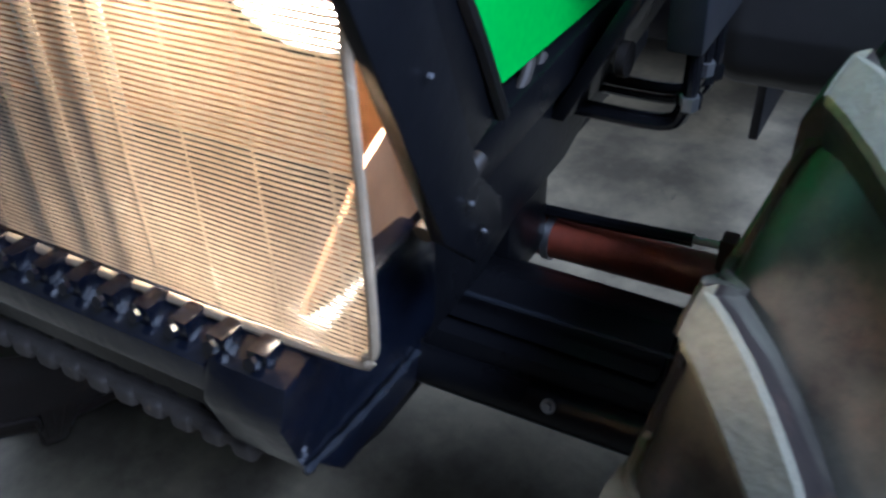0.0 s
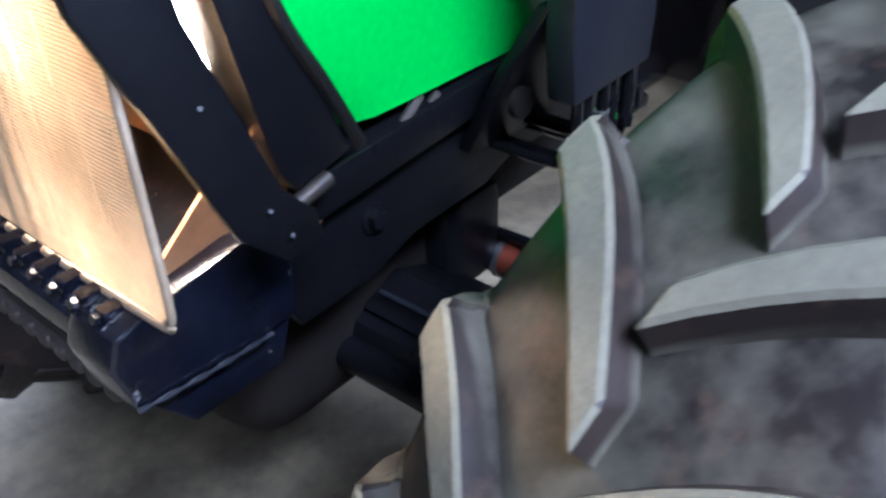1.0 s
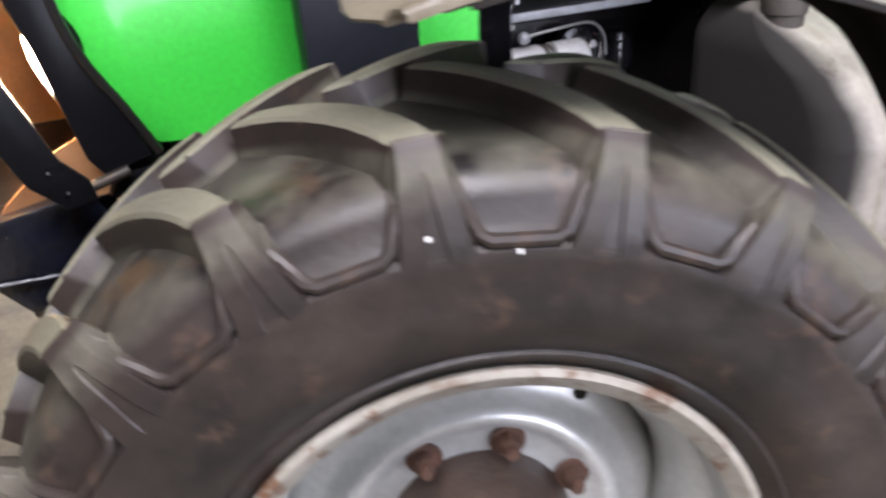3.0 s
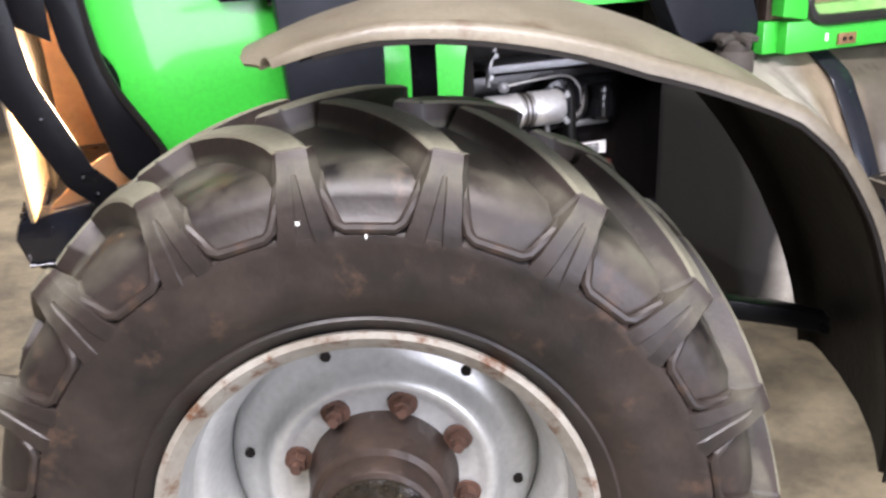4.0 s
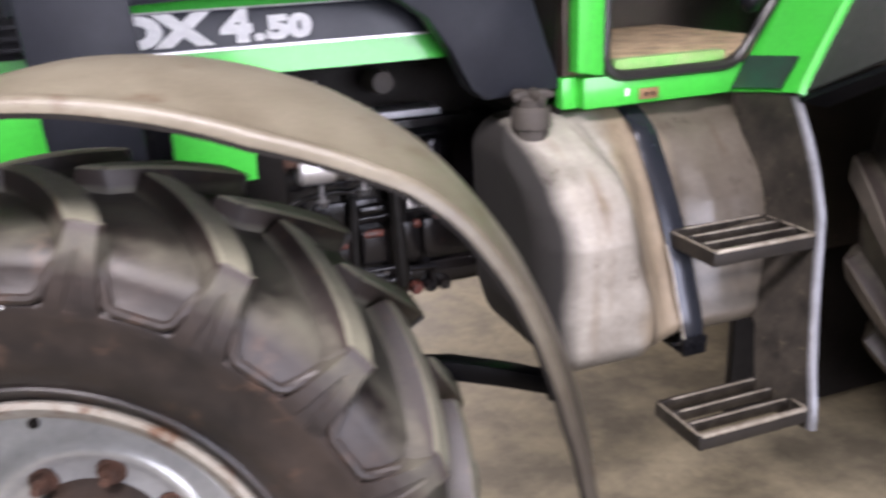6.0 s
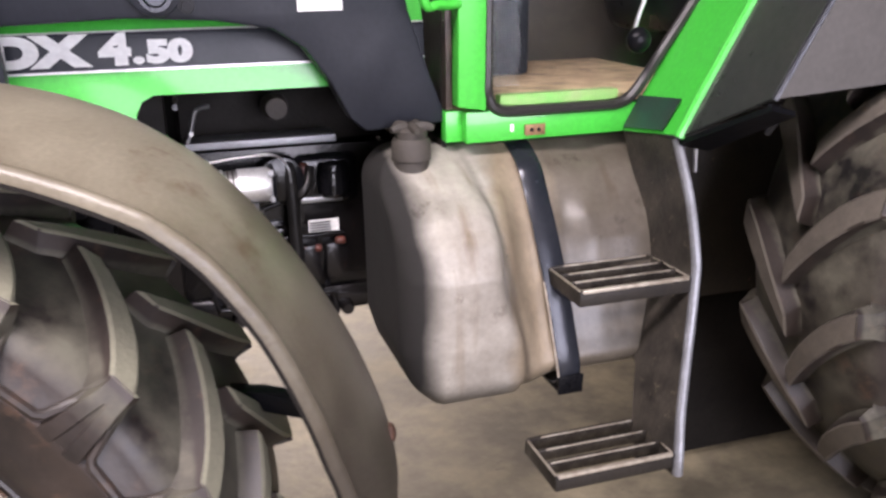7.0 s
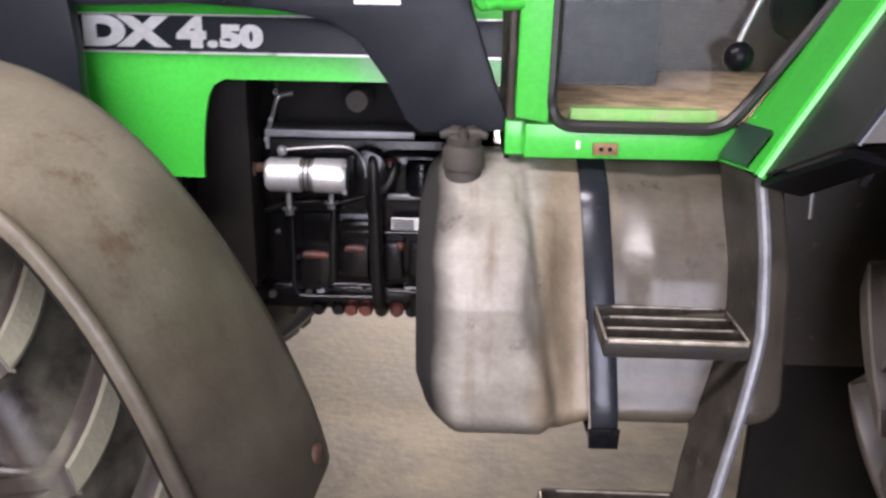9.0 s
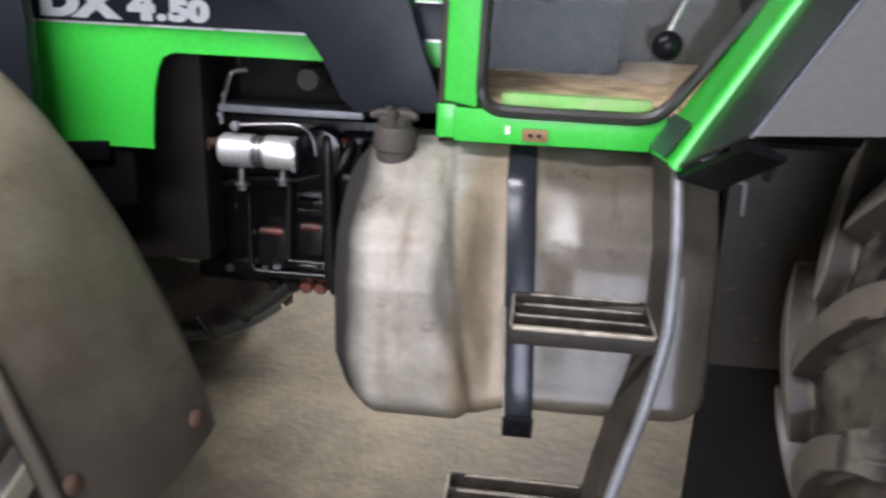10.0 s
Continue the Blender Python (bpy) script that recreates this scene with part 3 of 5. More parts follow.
def rim_parts(ob):
    lip = [(0.331, -0.136), (0.331, -0.128), (0.318, -0.120), (0.309, -0.116), (0.300, -0.06), (0.286, -0.045), (0.268, 0.0), (0.266, 0.10), (0.30, 0.21), (0.331, 0.235), (0.326, 0.241), (0.29, 0.212), (0.258, 0.10), (0.258, -0.002), (0.278, -0.052), (0.292, -0.064), (0.300, -0.122), (0.310, -0.130), (0.322, -0.138)]
    rim = part("rim", lathe(lip, 96), RIM_LIP, ob, "dirty silver rim with rust spots", smooth=40)
    rim.data.materials.append(RIM)
    for face in rim.data.polygons:
        face.material_index = 1 if face.center.y > -0.115 else 0
    disc = [(0.268, 0.105), (0.262, 0.070), (0.252, 0.044), (0.236, 0.030), (0.214, 0.024), (0.200, 0.016), (0.190, 0.000), (0.183, -0.009), (0.175, -0.012), (0.167, -0.010), (0.158, -0.003), (0.150, 0.0), (0.085, 0.0), (0.085, 0.012), (0.150, 0.010), (0.160, 0.007), (0.176, -0.002), (0.186, 0.010), (0.200, 0.026), (0.214, 0.034), (0.236, 0.040), (0.246, 0.052), (0.254, 0.105)]
    part("wheel_disc", lathe(disc, 96), RIM, ob, "dull silver pressed wheel disc", smooth=40)
    for k in range(6):
        a = radians(50.8 + 60 * k)
        hole = bmesh.new()
        bmesh.ops.create_cone(hole, cap_ends=True, segments=18, radius1=0.0085, radius2=0.0085, depth=0.006, matrix=Matrix.Translation((0.2225 * math.cos(a), 0.0245, 0.2225 * math.sin(a))) @ Matrix.Rotation(radians(90), 4, "X") )
        part("drain_hole", hole, UNDER, ob, "dark round hole in the disc")
    for k in range(8):
        a = radians(118.9 - 45 * k)
        x, z = 0.1405 * math.cos(a), 0.1405 * math.sin(a)
        bm = hexagon_bolt((x, -0.003, z), (0, -1, 0), 0.0155, 0.017)
        tube([(x, -0.018, z), (x, -0.036, z)], 0.0085, 10, bm)
        part("wheel_nut", bm, RUST, ob, "rusty wheel nut on its stud")
    hub = [(0.0, -0.128), (0.070, -0.128), (0.092, -0.120), (0.098, -0.108), (0.098, -0.086), (0.108, -0.082), (0.112, -0.070), (0.116, -0.012), (0.122, -0.004), (0.122, 0.03), (0.0, 0.03)]
    part("hub", lathe(hub[1:-1], 64), GREASE, ob, "rust-brown greasy planetary hub", smooth=40)
    cover = lathe([(0.001, -0.134), (0.066, -0.133), (0.084, -0.127), (0.084, -0.118), (0.001, -0.118)], 48)
    for k in range(10):
        a = 2 * math.pi * k / 10
        hexagon_bolt((0.073 * math.cos(a), -0.131, 0.073 * math.sin(a)), (0, -1, 0), 0.009, 0.008, cover)
    part("hub_cover", cover, OIL, ob, "oily black hub cover with bolts")


rim_parts(front_wheel)
for x, y, z, w in ((-0.063, -0.1685, 0.5005, 0.004), (0.022, -0.1720, 0.4807, 0.002)):
    part("paint_fleck", box(x - w, x + w, y - 0.001, y + 0.006, z - 0.0025, z + 0.0025, 0.001), WHITE, front_wheel, "small pale paint fleck")

# far front wheel and rear wheel
far_wheel = wheel("front_wheel", pose(0.069, 2 * YC + 0.026, 0.600, 0, 0, 180 - STEER), 0.325, 0.425, 0.557, 0.571, 0.218, 0.047, 0.185, 19, 84, (0.038, 0.048, 0.072, -16), "far front tyre in shadow under the engine")
part("rim", lathe([(0.331, -0.136), (0.31, -0.12), (0.29, 0.0), (0.05, 0.02), (0.05, 0.03), (0.29, 0.02), (0.331, 0.19)], 48), RIM, far_wheel)
rear_wheel = wheel("rear_wheel", pose(2.66, 0.12, 0.812), 0.445, 0.60, 0.742, 0.764, 0.235, 0.0, 0.20, 18, 84, (0.048, 0.070, 0.11, 16), "large rear farm tyre with dusty deep lugs")
rear_rim = part("rim", lathe([(0.452, -0.19), (0.43, -0.17), (0.40, 0.0), (0.1, 0.05), (0.1, 0.06), (0.41, 0.02), (0.452, 0.19)], 64), RIM, rear_wheel)

far_rear = wheel("rear_wheel", pose(2.66, 2 * YC - 0.12, 0.812, 0, 0, 180), 0.445, 0.60, 0.742, 0.764, 0.235, 0.0, 0.20, 18, 84, (0.048, 0.070, 0.11, -16), "large rear farm tyre on the far side")
far_rim = new("rim", rear_rim.data)
far_rim.parent = far_rear

# front mudguard, steered with the wheel
R_OUT = [(2, 0.762), (12, 0.760), (20, 0.764), (28, 0.780), (36, 0.800), (44, 0.812), (49, 0.808), (54, 0.788), (62, 0.760), (74, 0.740), (86, 0.723), (95, 0.698), (100, 0.688)]
R_IN = [(2, 0.780), (10, 0.778), (20, 0.776), (30, 0.778), (40, 0.788), (50, 0.802), (60, 0.795), (70, 0.776), (80, 0.755), (90, 0.730), (100, 0.710)]
EDGE = [(2, -0.105), (10, -0.125), (30, -0.165), (49, -0.203), (85, -0.200), (96, -0.185), (100, -0.150)]
WIDE = [(2, 0.315), (10, 0.33), (40, 0.345), (84, 0.36), (94, 0.25), (100, 0.10)]


def lookup(table, a):
    return float(np.interp(a, [t for t, _ in table], [r for _, r in table]))


def front_fender():
    def shell(offset, inner):
        bm = bmesh.new()
        rows = []
        cross = [(0.0, 0.0), (0.002, 0.010), (0.007, 0.017), (0.014, 0.018), (0.020, 0.014), (0.025, 0.005), (0.034, 0.007), (0.06, 0.013), (0.10, 0.020), (0.17, 0.023), (0.24, 0.017), (0.30, 0.006), (0.325, -0.002), (0.335, -0.016), (0.337, -0.026)]
        n = 48
        for i in range(n + 1):
            row = []
            for w, lift in cross:
                s = w / 0.337
                low, high = 2 + 6 * s, 95.5 + 4 * min(1, s / 0.2) - (4 if inner else 0)
                a = low + (high - low) * i / n
                taper = 1 - 0.70 * max(0, (a - 84) / 16) ** 1.4
                r = lookup(R_OUT, a) * (1 - s) + lookup(R_IN, a) * s + lift * (0.4 + 0.6 * taper) - offset
                y = lookup(EDGE, a) + s * lookup(WIDE, a)
                row.append(bm.verts.new((r * math.cos(radians(a)), y, r * math.sin(radians(a)))))
            rows.append(row)
        for r0, r1 in zip(rows, rows[1:]):
            for k in range(len(cross) - 1):
                bm.faces.new((r0[k], r0[k + 1], r1[k + 1], r1[k]))
        bmesh.ops.recalc_face_normals(bm, faces=bm.faces)
        bmesh.ops.solidify(bm, geom=bm.faces[:], thickness=0.004)
        return bm

    ob = part("front_mudguard", shell(0.0, False), PLASTIC, tractor, "grey dusty plastic mudguard with a rolled rim", smooth=50)
    ob.matrix_world = FRONT
    part("underside", shell(0.0065, True), UNDER, ob, "black underside", smooth=50)
    for a, w in ((10.5, 0.278), (11.5, 0.040), (82.5, 0.125)):
        r = lookup(R_IN, a) * (w / 0.337) + lookup(R_OUT, a) * (1 - w / 0.337) + 0.012
        d = (math.cos(radians(a)), 0, math.sin(radians(a)))
        bm = bmesh.new()
        bmesh.ops.create_uvsphere(bm, u_segments=14, v_segments=8, radius=0.017, matrix=Matrix.Translation((r * d[0], lookup(EDGE, a) + w / 0.337 * lookup(WIDE, a), r * d[2])) @ Vector(d).to_track_quat("Z", "Y").to_matrix().to_4x4() @ Matrix.Diagonal((1, 1, 0.45, 1)))
        part("bolt", bm, RUST, ob, "rusty domed bolt head")
    bm = prism([(0.36, 0.212), (0.36, 0.248), (0.57, 0.240), (0.66, 0.222), (0.742, 0.200), (0.745, 0.168), (0.66, 0.188), (0.57, 0.206)], 0.10, 0.135, 0.004)
    part("bracket", bm, BLACK, ob, "black steel mudguard bracket")
    bm = bmesh.new()
    rows = []
    for y, z in ((0.288, -0.05), (0.288, 0.60), (0.270, 0.655), (0.20, 0.715), (0.14, 0.735)):
        rows.append([bm.verts.new((x, y + d, z)) for x, d in ((0.070, 0.0), (0.114, 0.0), (0.114, 0.012), (0.070, 0.012))])
    for r0, r1 in zip(rows, rows[1:]):
        for k in range(4):
            bm.faces.new((r0[k], r0[(k + 1) % 4], r1[(k + 1) % 4], r1[k]))
    bm.faces.new(rows[0])
    bm.faces.new(rows[-1][::-1])
    part("strut", finish(bm, 0.003, 1), BLACK, ob, "black flat strut that carries the mudguard")
    return ob


front_fender()

# fuel tank


def rounded_body(x0, x1, y0, y1, z0, z1, round_, cells=14, warp=None):
    """A blow-moulded body: a box with widely rounded edges and a warped skin."""
    bm = bmesh.new()
    bmesh.ops.create_cube(bm, size=2)
    bmesh.ops.subdivide_edges(bm, edges=bm.edges[:], cuts=cells, use_grid_fill=True)
    c, h = Vector(((x0 + x1) / 2, (y0 + y1) / 2, (z0 + z1) / 2)), Vector(((x1 - x0) / 2, (y1 - y0) / 2, (z1 - z0) / 2))
    for v in bm.verts:
        p = Vector((v.co.x * h.x, v.co.y * h.y, v.co.z * h.z))
        core = Vector([max(-(h[i] - round_), min(h[i] - round_, p[i])) for i in range(3)])
        d = p - core
        if d.length > 1e-6:
            p = core + d.normalized() * min(round_, max(abs(q) for q in d))
        p = p + c
        if warp:
            p = warp(p)
        v.co = p
    return finish(bm)


STRAP_LINE = [(0.50, 0.228), (0.60, 0.242), (0.75, 0.285), (0.90, 0.345), (1.0, 0.402), (1.06, 0.442), (1.14, 0.50)]  # height and depth of the hollow that the strap lies in
LOBE_LINE = [(0.50, 0.225), (0.60, 0.212), (0.70, 0.196), (0.86, 0.192), (0.93, 0.222), (0.98, 0.275), (1.02, 0.350), (1.08, 0.450), (1.14, 0.52)]
FAR_LINE = [(0.50, 0.236), (0.60, 0.246), (0.75, 0.282), (0.83, 0.304), (0.88, 0.318), (0.93, 0.342), (1.0, 0.402), (1.06, 0.442), (1.14, 0.50)]


def tank_warp(p):
    # a proud front lobe ahead of a soft upright crease, a hollow for the strap, a flatter rear; all leans back towards the top
    front = max(0.0, min(1.0, (0.62 - p.y) / 0.40))
    bend = 1.213 + 0.17 * (0.86 - p.z) + 0.010 * math.sin(p.z * 21)
    lobe = 1 / (1 + math.exp((p.x - bend) / 0.010))
    ramp = max(0.0, min(1.0, (p.x - bend) / (1.305 - bend)))
    ramp = ramp * ramp * (3 - 2 * ramp)
    hollow, proud = lookup(STRAP_LINE, p.z), lookup(LOBE_LINE, p.z)
    between = proud + (hollow - proud) * (0.42 + 0.58 * ramp)
    crease = math.exp(-((p.x - bend - 0.006) / 0.014) ** 2)
    dent = math.exp(-((p.x - 1.50) / 0.06) ** 2 - ((p.z - 1.06) / 0.028) ** 2)
    far = max(0.0, min(1.0, (p.x - 1.40) / 0.06))
    target = lobe * proud + (1 - lobe) * between + 0.016 * crease + 0.022 * dent + far * (lookup(FAR_LINE, p.z) - hollow - 0.006)
    p.y += front * (target - 0.20) + front * 0.006 * noise.noise(p * 6)
    p.z += 0.028 * max(0, min(1, (p.x - 1.24) / 0.1)) * max(0, (0.66 - p.z) / 0.1)
    p.x += 0.04 * max(0, (0.68 - p.z) / 0.14) * max(0, min(1, (1.1 - p.x) / 0.1))
    return p


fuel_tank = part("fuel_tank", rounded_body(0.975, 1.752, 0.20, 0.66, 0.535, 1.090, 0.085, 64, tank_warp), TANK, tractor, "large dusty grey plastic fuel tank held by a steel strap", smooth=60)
neck = lathe([(0.03, 0.0), (0.052, 0.0), (0.050, 0.012), (0.040, 0.018), (0.040, 0.05), (0.045, 0.052), (0.045, 0.092), (0.040, 0.10), (0.03, 0.10)], 32)
neck_ob = part("filler_neck", neck, CAP, fuel_tank, "dusty black filler neck")
neck_ob.matrix_world = pose(1.063, 0.455, 1.025, 90, 0, 0)
cap = lathe([(0.001, 0.10), (0.036, 0.10), (0.038, 0.118), (0.030, 0.124), (0.001, 0.124)], 24)
for k in range(5):
    a = radians(18 + 72 * k)
    tube([(0.012 * math.cos(a), 0.124, 0.012 * math.sin(a)), (0.036 * math.cos(a), 0.126, 0.036 * math.sin(a)), (0.052 * math.cos(a), 0.122, 0.052 * math.sin(a))], [0.013, 0.011, 0.007], 8, cap)
cap_ob = part("filler_cap", cap, CAP, fuel_tank, "dusty winged filler cap")
cap_ob.matrix_world = pose(1.063, 0.455, 1.025, 90, 0, 0)


def strap(x, lean, name="strap"):
    out = [(x, 0.56, 1.104), (x, 0.50, 1.092)] + [(x + lean * (1.07 - z) / 0.47, lookup(STRAP_LINE, z) - 0.012, z) for z in (1.05, 1.0, 0.93, 0.85, 0.77, 0.69, 0.62)] + [(x + lean, 0.236, 0.575), (x + lean, 0.262, 0.554), (x + lean, 0.33, 0.548)]
    bm = bmesh.new()
    rows = []
    for q in smooth_path(out, 5):
        rows.append([bm.verts.new(q + Vector((w, 0, 0))) for w in (-0.030, -0.026, 0.026, 0.030)])
        rows[-1][1].co.y -= 0.003
        rows[-1][2].co.y -= 0.003
    for r0, r1 in zip(rows, rows[1:]):
        for k in range(3):
            bm.faces.new((r0[k], r0[k + 1], r1[k + 1], r1[k]))
    bmesh.ops.recalc_face_normals(bm, faces=bm.faces)
    bmesh.ops.solidify(bm, geom=bm.faces[:], thickness=0.003)
    return part(name, bm, STRAP, fuel_tank, "worn dark steel tank strap", smooth=50)


strap(1.338, 0.030)
edge = [(1.3085 + 0.030 * (1.07 - z) / 0.47, lookup(STRAP_LINE, z) - 0.0135, z) for z in (0.80, 0.75, 0.69, 0.62, 0.585)]
part("bare_strap_edge", tube(smooth_path(edge, 4), 0.0024, 6), WORN_EDGE, fuel_tank, "edge of the strap worn to bare metal")
bm = prism([(1.337, 0.585), (1.402, 0.585), (1.400, 0.540), (1.339, 0.540)], 0.222, 0.231, 0.002)
box(1.342, 1.398, 0.231, 0.46, 0.541, 0.551, 0.002, bm)
part("strap_bracket", bm, BLACK, fuel_tank, "black tank bracket")
bm = hexagon_bolt((1.370, 0.222, 0.566), (0, -1, 0), 0.009, 0.009)
part("bolt", bm, BLACK, fuel_tank)

# access steps on their side plate


def step_tread(x0, x1, y0, y1, z, name="step"):
    bm = box(x0, x1, y0, y0 + 0.006, z - 0.035, z, 0.0015)
    box(x0, x1, y1 - 0.005, y1, z - 0.035, z - 0.002, 0.0015, bm)
    box(x0, x0 + 0.006, y0 + 0.006, y1 - 0.005, z - 0.035, z - 0.001, 0.0015, bm)
    box(x1 - 0.006, x1, y0 + 0.006, y1 - 0.005, z - 0.035, z - 0.001, 0.0015, bm)
    ob = part(name, bm, STEP, tractor, "dark worn steel access step")
    for k in range(4):
        y = y0 + 0.003 + (y1 - y0 - 0.008) * k / 3
        bar = box(x0 + 0.006, x1 - 0.006, y - 0.005, y + 0.005, z - (0.005 if k == 0 else 0.024), z + 0.003, 0.0015)
        bar_ob = part("tread_bar", bar, WORN_EDGE if k == 0 else WORN_BAR, ob, "worn bright tread edge" if k == 0 else "")
        if k:
            part("scuffed_edge", box(x0 + 0.012 * k, x1 - 0.02, y - 0.0058, y - 0.003, z + 0.0005, z + 0.0042, 0.0006), WORN_EDGE, bar_ob)
    for x in (x0 + 0.0005, x1 - 0.0055):
        part("worn_rim", box(x, x + 0.005, y0 + 0.006, y1 - 0.01, z - 0.0015, z + 0.0015, 0.0006), WORN_EDGE, ob, "bright worn top of the step's frame")
    return ob


step_tread(1.340, 1.612, 0.135, 0.305, 0.828)
step_tread(1.236, 1.522, 0.012, 0.178, 0.470)
plate_line = [(1.622, 0.256, 1.118), (1.628, 0.200, 1.00), (1.626, 0.155, 0.88), (1.622, 0.143, 0.815), (1.595, 0.110, 0.69), (1.548, 0.050, 0.55), (1.528, 0.016, 0.468), (1.524, 0.010, 0.42)]
bm = bmesh.new()
rows = []
for q in smooth_path(plate_line, 4):
    depth = 0.20 if q.z > 0.6 else 0.16
    rows.append([bm.verts.new(q + Vector((dx, dy, 0))) for dx, dy in ((0.0, 0.0), (0.0, 0.004), (-0.006, 0.08), (-0.012, depth))])
for r0, r1 in zip(rows, rows[1:]):
    for k in range(3):
        bm.faces.new((r0[k], r0[k + 1], r1[k + 1], r1[k]))
bmesh.ops.recalc_face_normals(bm, faces=bm.faces)
bmesh.ops.solidify(bm, geom=bm.faces[:], thickness=0.008)
side_plate = part("step_side_plate", bm, SIDEPLATE, tractor, "dirty steel side plate that carries the steps", smooth=50)
bm = tube(smooth_path([Vector(q) + Vector((0.004, -0.004, 0)) for q in plate_line], 4), 0.0115, 10)
part("edge_bead", bm, BEAD, side_plate, "bare grey edge of the side plate")

# hood
FRONT_EDGE = [(1.005, -0.152), (1.04, -0.190), (1.12, -0.232), (1.213, -0.268), (1.29, -0.284), (1.43, -0.296)]
REAR_EDGE = [(1.005, 0.458), (1.04, 0.458), (1.14, 0.468), (1.195, 0.480), (1.220, 0.493), (1.233, 0.518)]


def hood_y(x, z):
    """How far the hood's side leans in towards the top."""
    return 0.588 + 0.01 * max(0, z - 1.0) + 0.04 * max(0, z - 1.17) + 0.30 * max(0, z - 1.36)


def hood_panel():
    bm = bmesh.new()

    def grid(levels, left, right, n):
        rows = [[bm.verts.new((left(z) + (right(z) - left(z)) * k / n, 0, z)) for k in range(n + 1)] for z in levels]
        for r0, r1 in zip(rows, rows[1:]):
            for k in range(n):
                bm.faces.new((r0[k], r0[k + 1], r1[k + 1], r1[k]))

    grid([1.005, 1.03, 1.07, 1.11, 1.15, 1.195, 1.220, 1.233], lambda z: lookup(FRONT_EDGE, z), lambda z: lookup(REAR_EDGE, z), 16)
    grid([1.233, 1.26, 1.29, 1.34, 1.365, 1.40, 1.43], lambda z: lookup(FRONT_EDGE, z), lambda z: 0.518, 16)
    grid([1.233, 1.26, 1.29, 1.34, 1.365, 1.40, 1.43], lambda z: 0.518, lambda z: 1.14, 10)
    bmesh.ops.remove_doubles(bm, verts=bm.verts[:], dist=0.0005)
    for v in bm.verts:
        v.co.y = hood_y(v.co.x, v.co.z) + 0.012 * max(0, 1 - (v.co.x - lookup(FRONT_EDGE, v.co.z)) / 0.05) ** 2
    bmesh.ops.recalc_face_normals(bm, faces=bm.faces)
    if sum(f.normal.y for f in bm.faces) > 0:
        bmesh.ops.reverse_faces(bm, faces=bm.faces[:])
    bmesh.ops.solidify(bm, geom=bm.faces[:], thickness=0.012)
    return bm


hood = part("hood", hood_panel(), GREEN, tractor, "bright green painted steel hood", smooth=40)
bm = bmesh.new()
rows = []
for x in [-0.20 + 1.34 * k / 12 for k in range(13)]:
    y0 = hood_y(x, 1.43)
    sec = [(y0, 1.43), (y0 + 0.03, 1.475), (y0 + 0.08, 1.50), (YC, 1.52), (2 * YC - y0 - 0.08, 1.50), (2 * YC - y0 - 0.03, 1.475), (2 * YC - y0, 1.43), (2 * YC - y0 + 0.02, 1.0)]
    rows.append([bm.verts.new((x, y, z)) for y, z in sec])
for r0, r1 in zip(rows, rows[1:]):
    for k in range(7):
        bm.faces.new((r0[k], r0[k + 1], r1[k + 1], r1[k]))
bmesh.ops.recalc_face_normals(bm, faces=bm.faces)
bmesh.ops.solidify(bm, geom=bm.faces[:], thickness=0.006)
part("hood_top", bm, GREEN, hood, "green hood top", smooth=40)


def on_hood(name, outline, mat_, lift, label=""):
    """A thin decal or line, given by two corners, that follows the hood's side."""
    (x0, z0), (x1, z1) = outline
    bm = bmesh.new()
    xs = [x0 + (x1 - x0) * k / 40 for k in range(41)]
    zs = [z for z in (z0, 1.36, z1) if z0 <= z <= z1]
    rows = [[bm.verts.new((x, hood_y(x, z) - lift, z)) for x in xs] for z in zs]
    for r0, r1 in zip(rows, rows[1:]):
        for k in range(40):
            bm.faces.new((r0[k], r0[k + 1], r1[k + 1], r1[k]))
    return part(name, bm, mat_, hood, label)


on_hood("decal_band", ((0.06, 1.292), (1.14, 1.372)), STRIPE, 0.003, "black decal band along the hood")
on_hood("pinstripe", ((0.06, 1.288), (1.14, 1.293)), SILVER, 0.005, "silver line under the band")
on_hood("pinstripe", ((0.06, 1.370), (1.14, 1.374)), SILVER, 0.005, "silver line over the band")


def lettering(text, x, z, size, wide=1.0):
    cu = bpy.data.curves.new("lettering", "FONT")
    cu.body, cu.size, cu.extrude, cu.offset = text, size, 0.0006, size * 0.072
    tmp = new("lettering_tmp", cu)
    bpy.context.view_layer.update()
    me = bpy.data.meshes.new_from_object(tmp.evaluated_get(bpy.context.evaluated_depsgraph_get()))
    bpy.data.objects.remove(tmp)
    me.name = "lettering"
    me.materials.clear()
    me.materials.append(WHITE)
    ob = new("lettering", me)
    ob.parent = hood
    a = math.atan2(0.05, 1)
    ob.matrix_basis = Matrix.Translation((x, hood_y(x, z) - 0.006, z)) @ Matrix.Rotation(radians(90) - a, 4, "X") @ Matrix.Diagonal((wide, 1, 1, 1))
    return tagged(ob, "white model lettering " + text)


lettering("DX", 0.207, 1.307, 0.082, 1.50)
lettering("4", 0.424, 1.307, 0.082, 1.35)
lettering(".", 0.488, 1.307, 0.061, 1.50)
lettering("50", 0.516, 1.307, 0.061, 1.50)
# side vent
bm = prism([(-0.032, 1.303), (0.064, 1.303), (0.064, 1.45), (-0.047, 1.45)], hood_y(0, 1.34) - 0.028, hood_y(0, 1.34) - 0.012, 0.002)
vent = part("side_vent", bm, BLACK, hood, "black louvred side vent")
for k in range(6):
    z = 1.316 + 0.021 * k
    part("louvre", box(-0.032, 0.058, hood_y(0, 1.34) - 0.034, hood_y(0, 1.34) - 0.029, z, z + 0.010, 0.001), BLACK, hood)

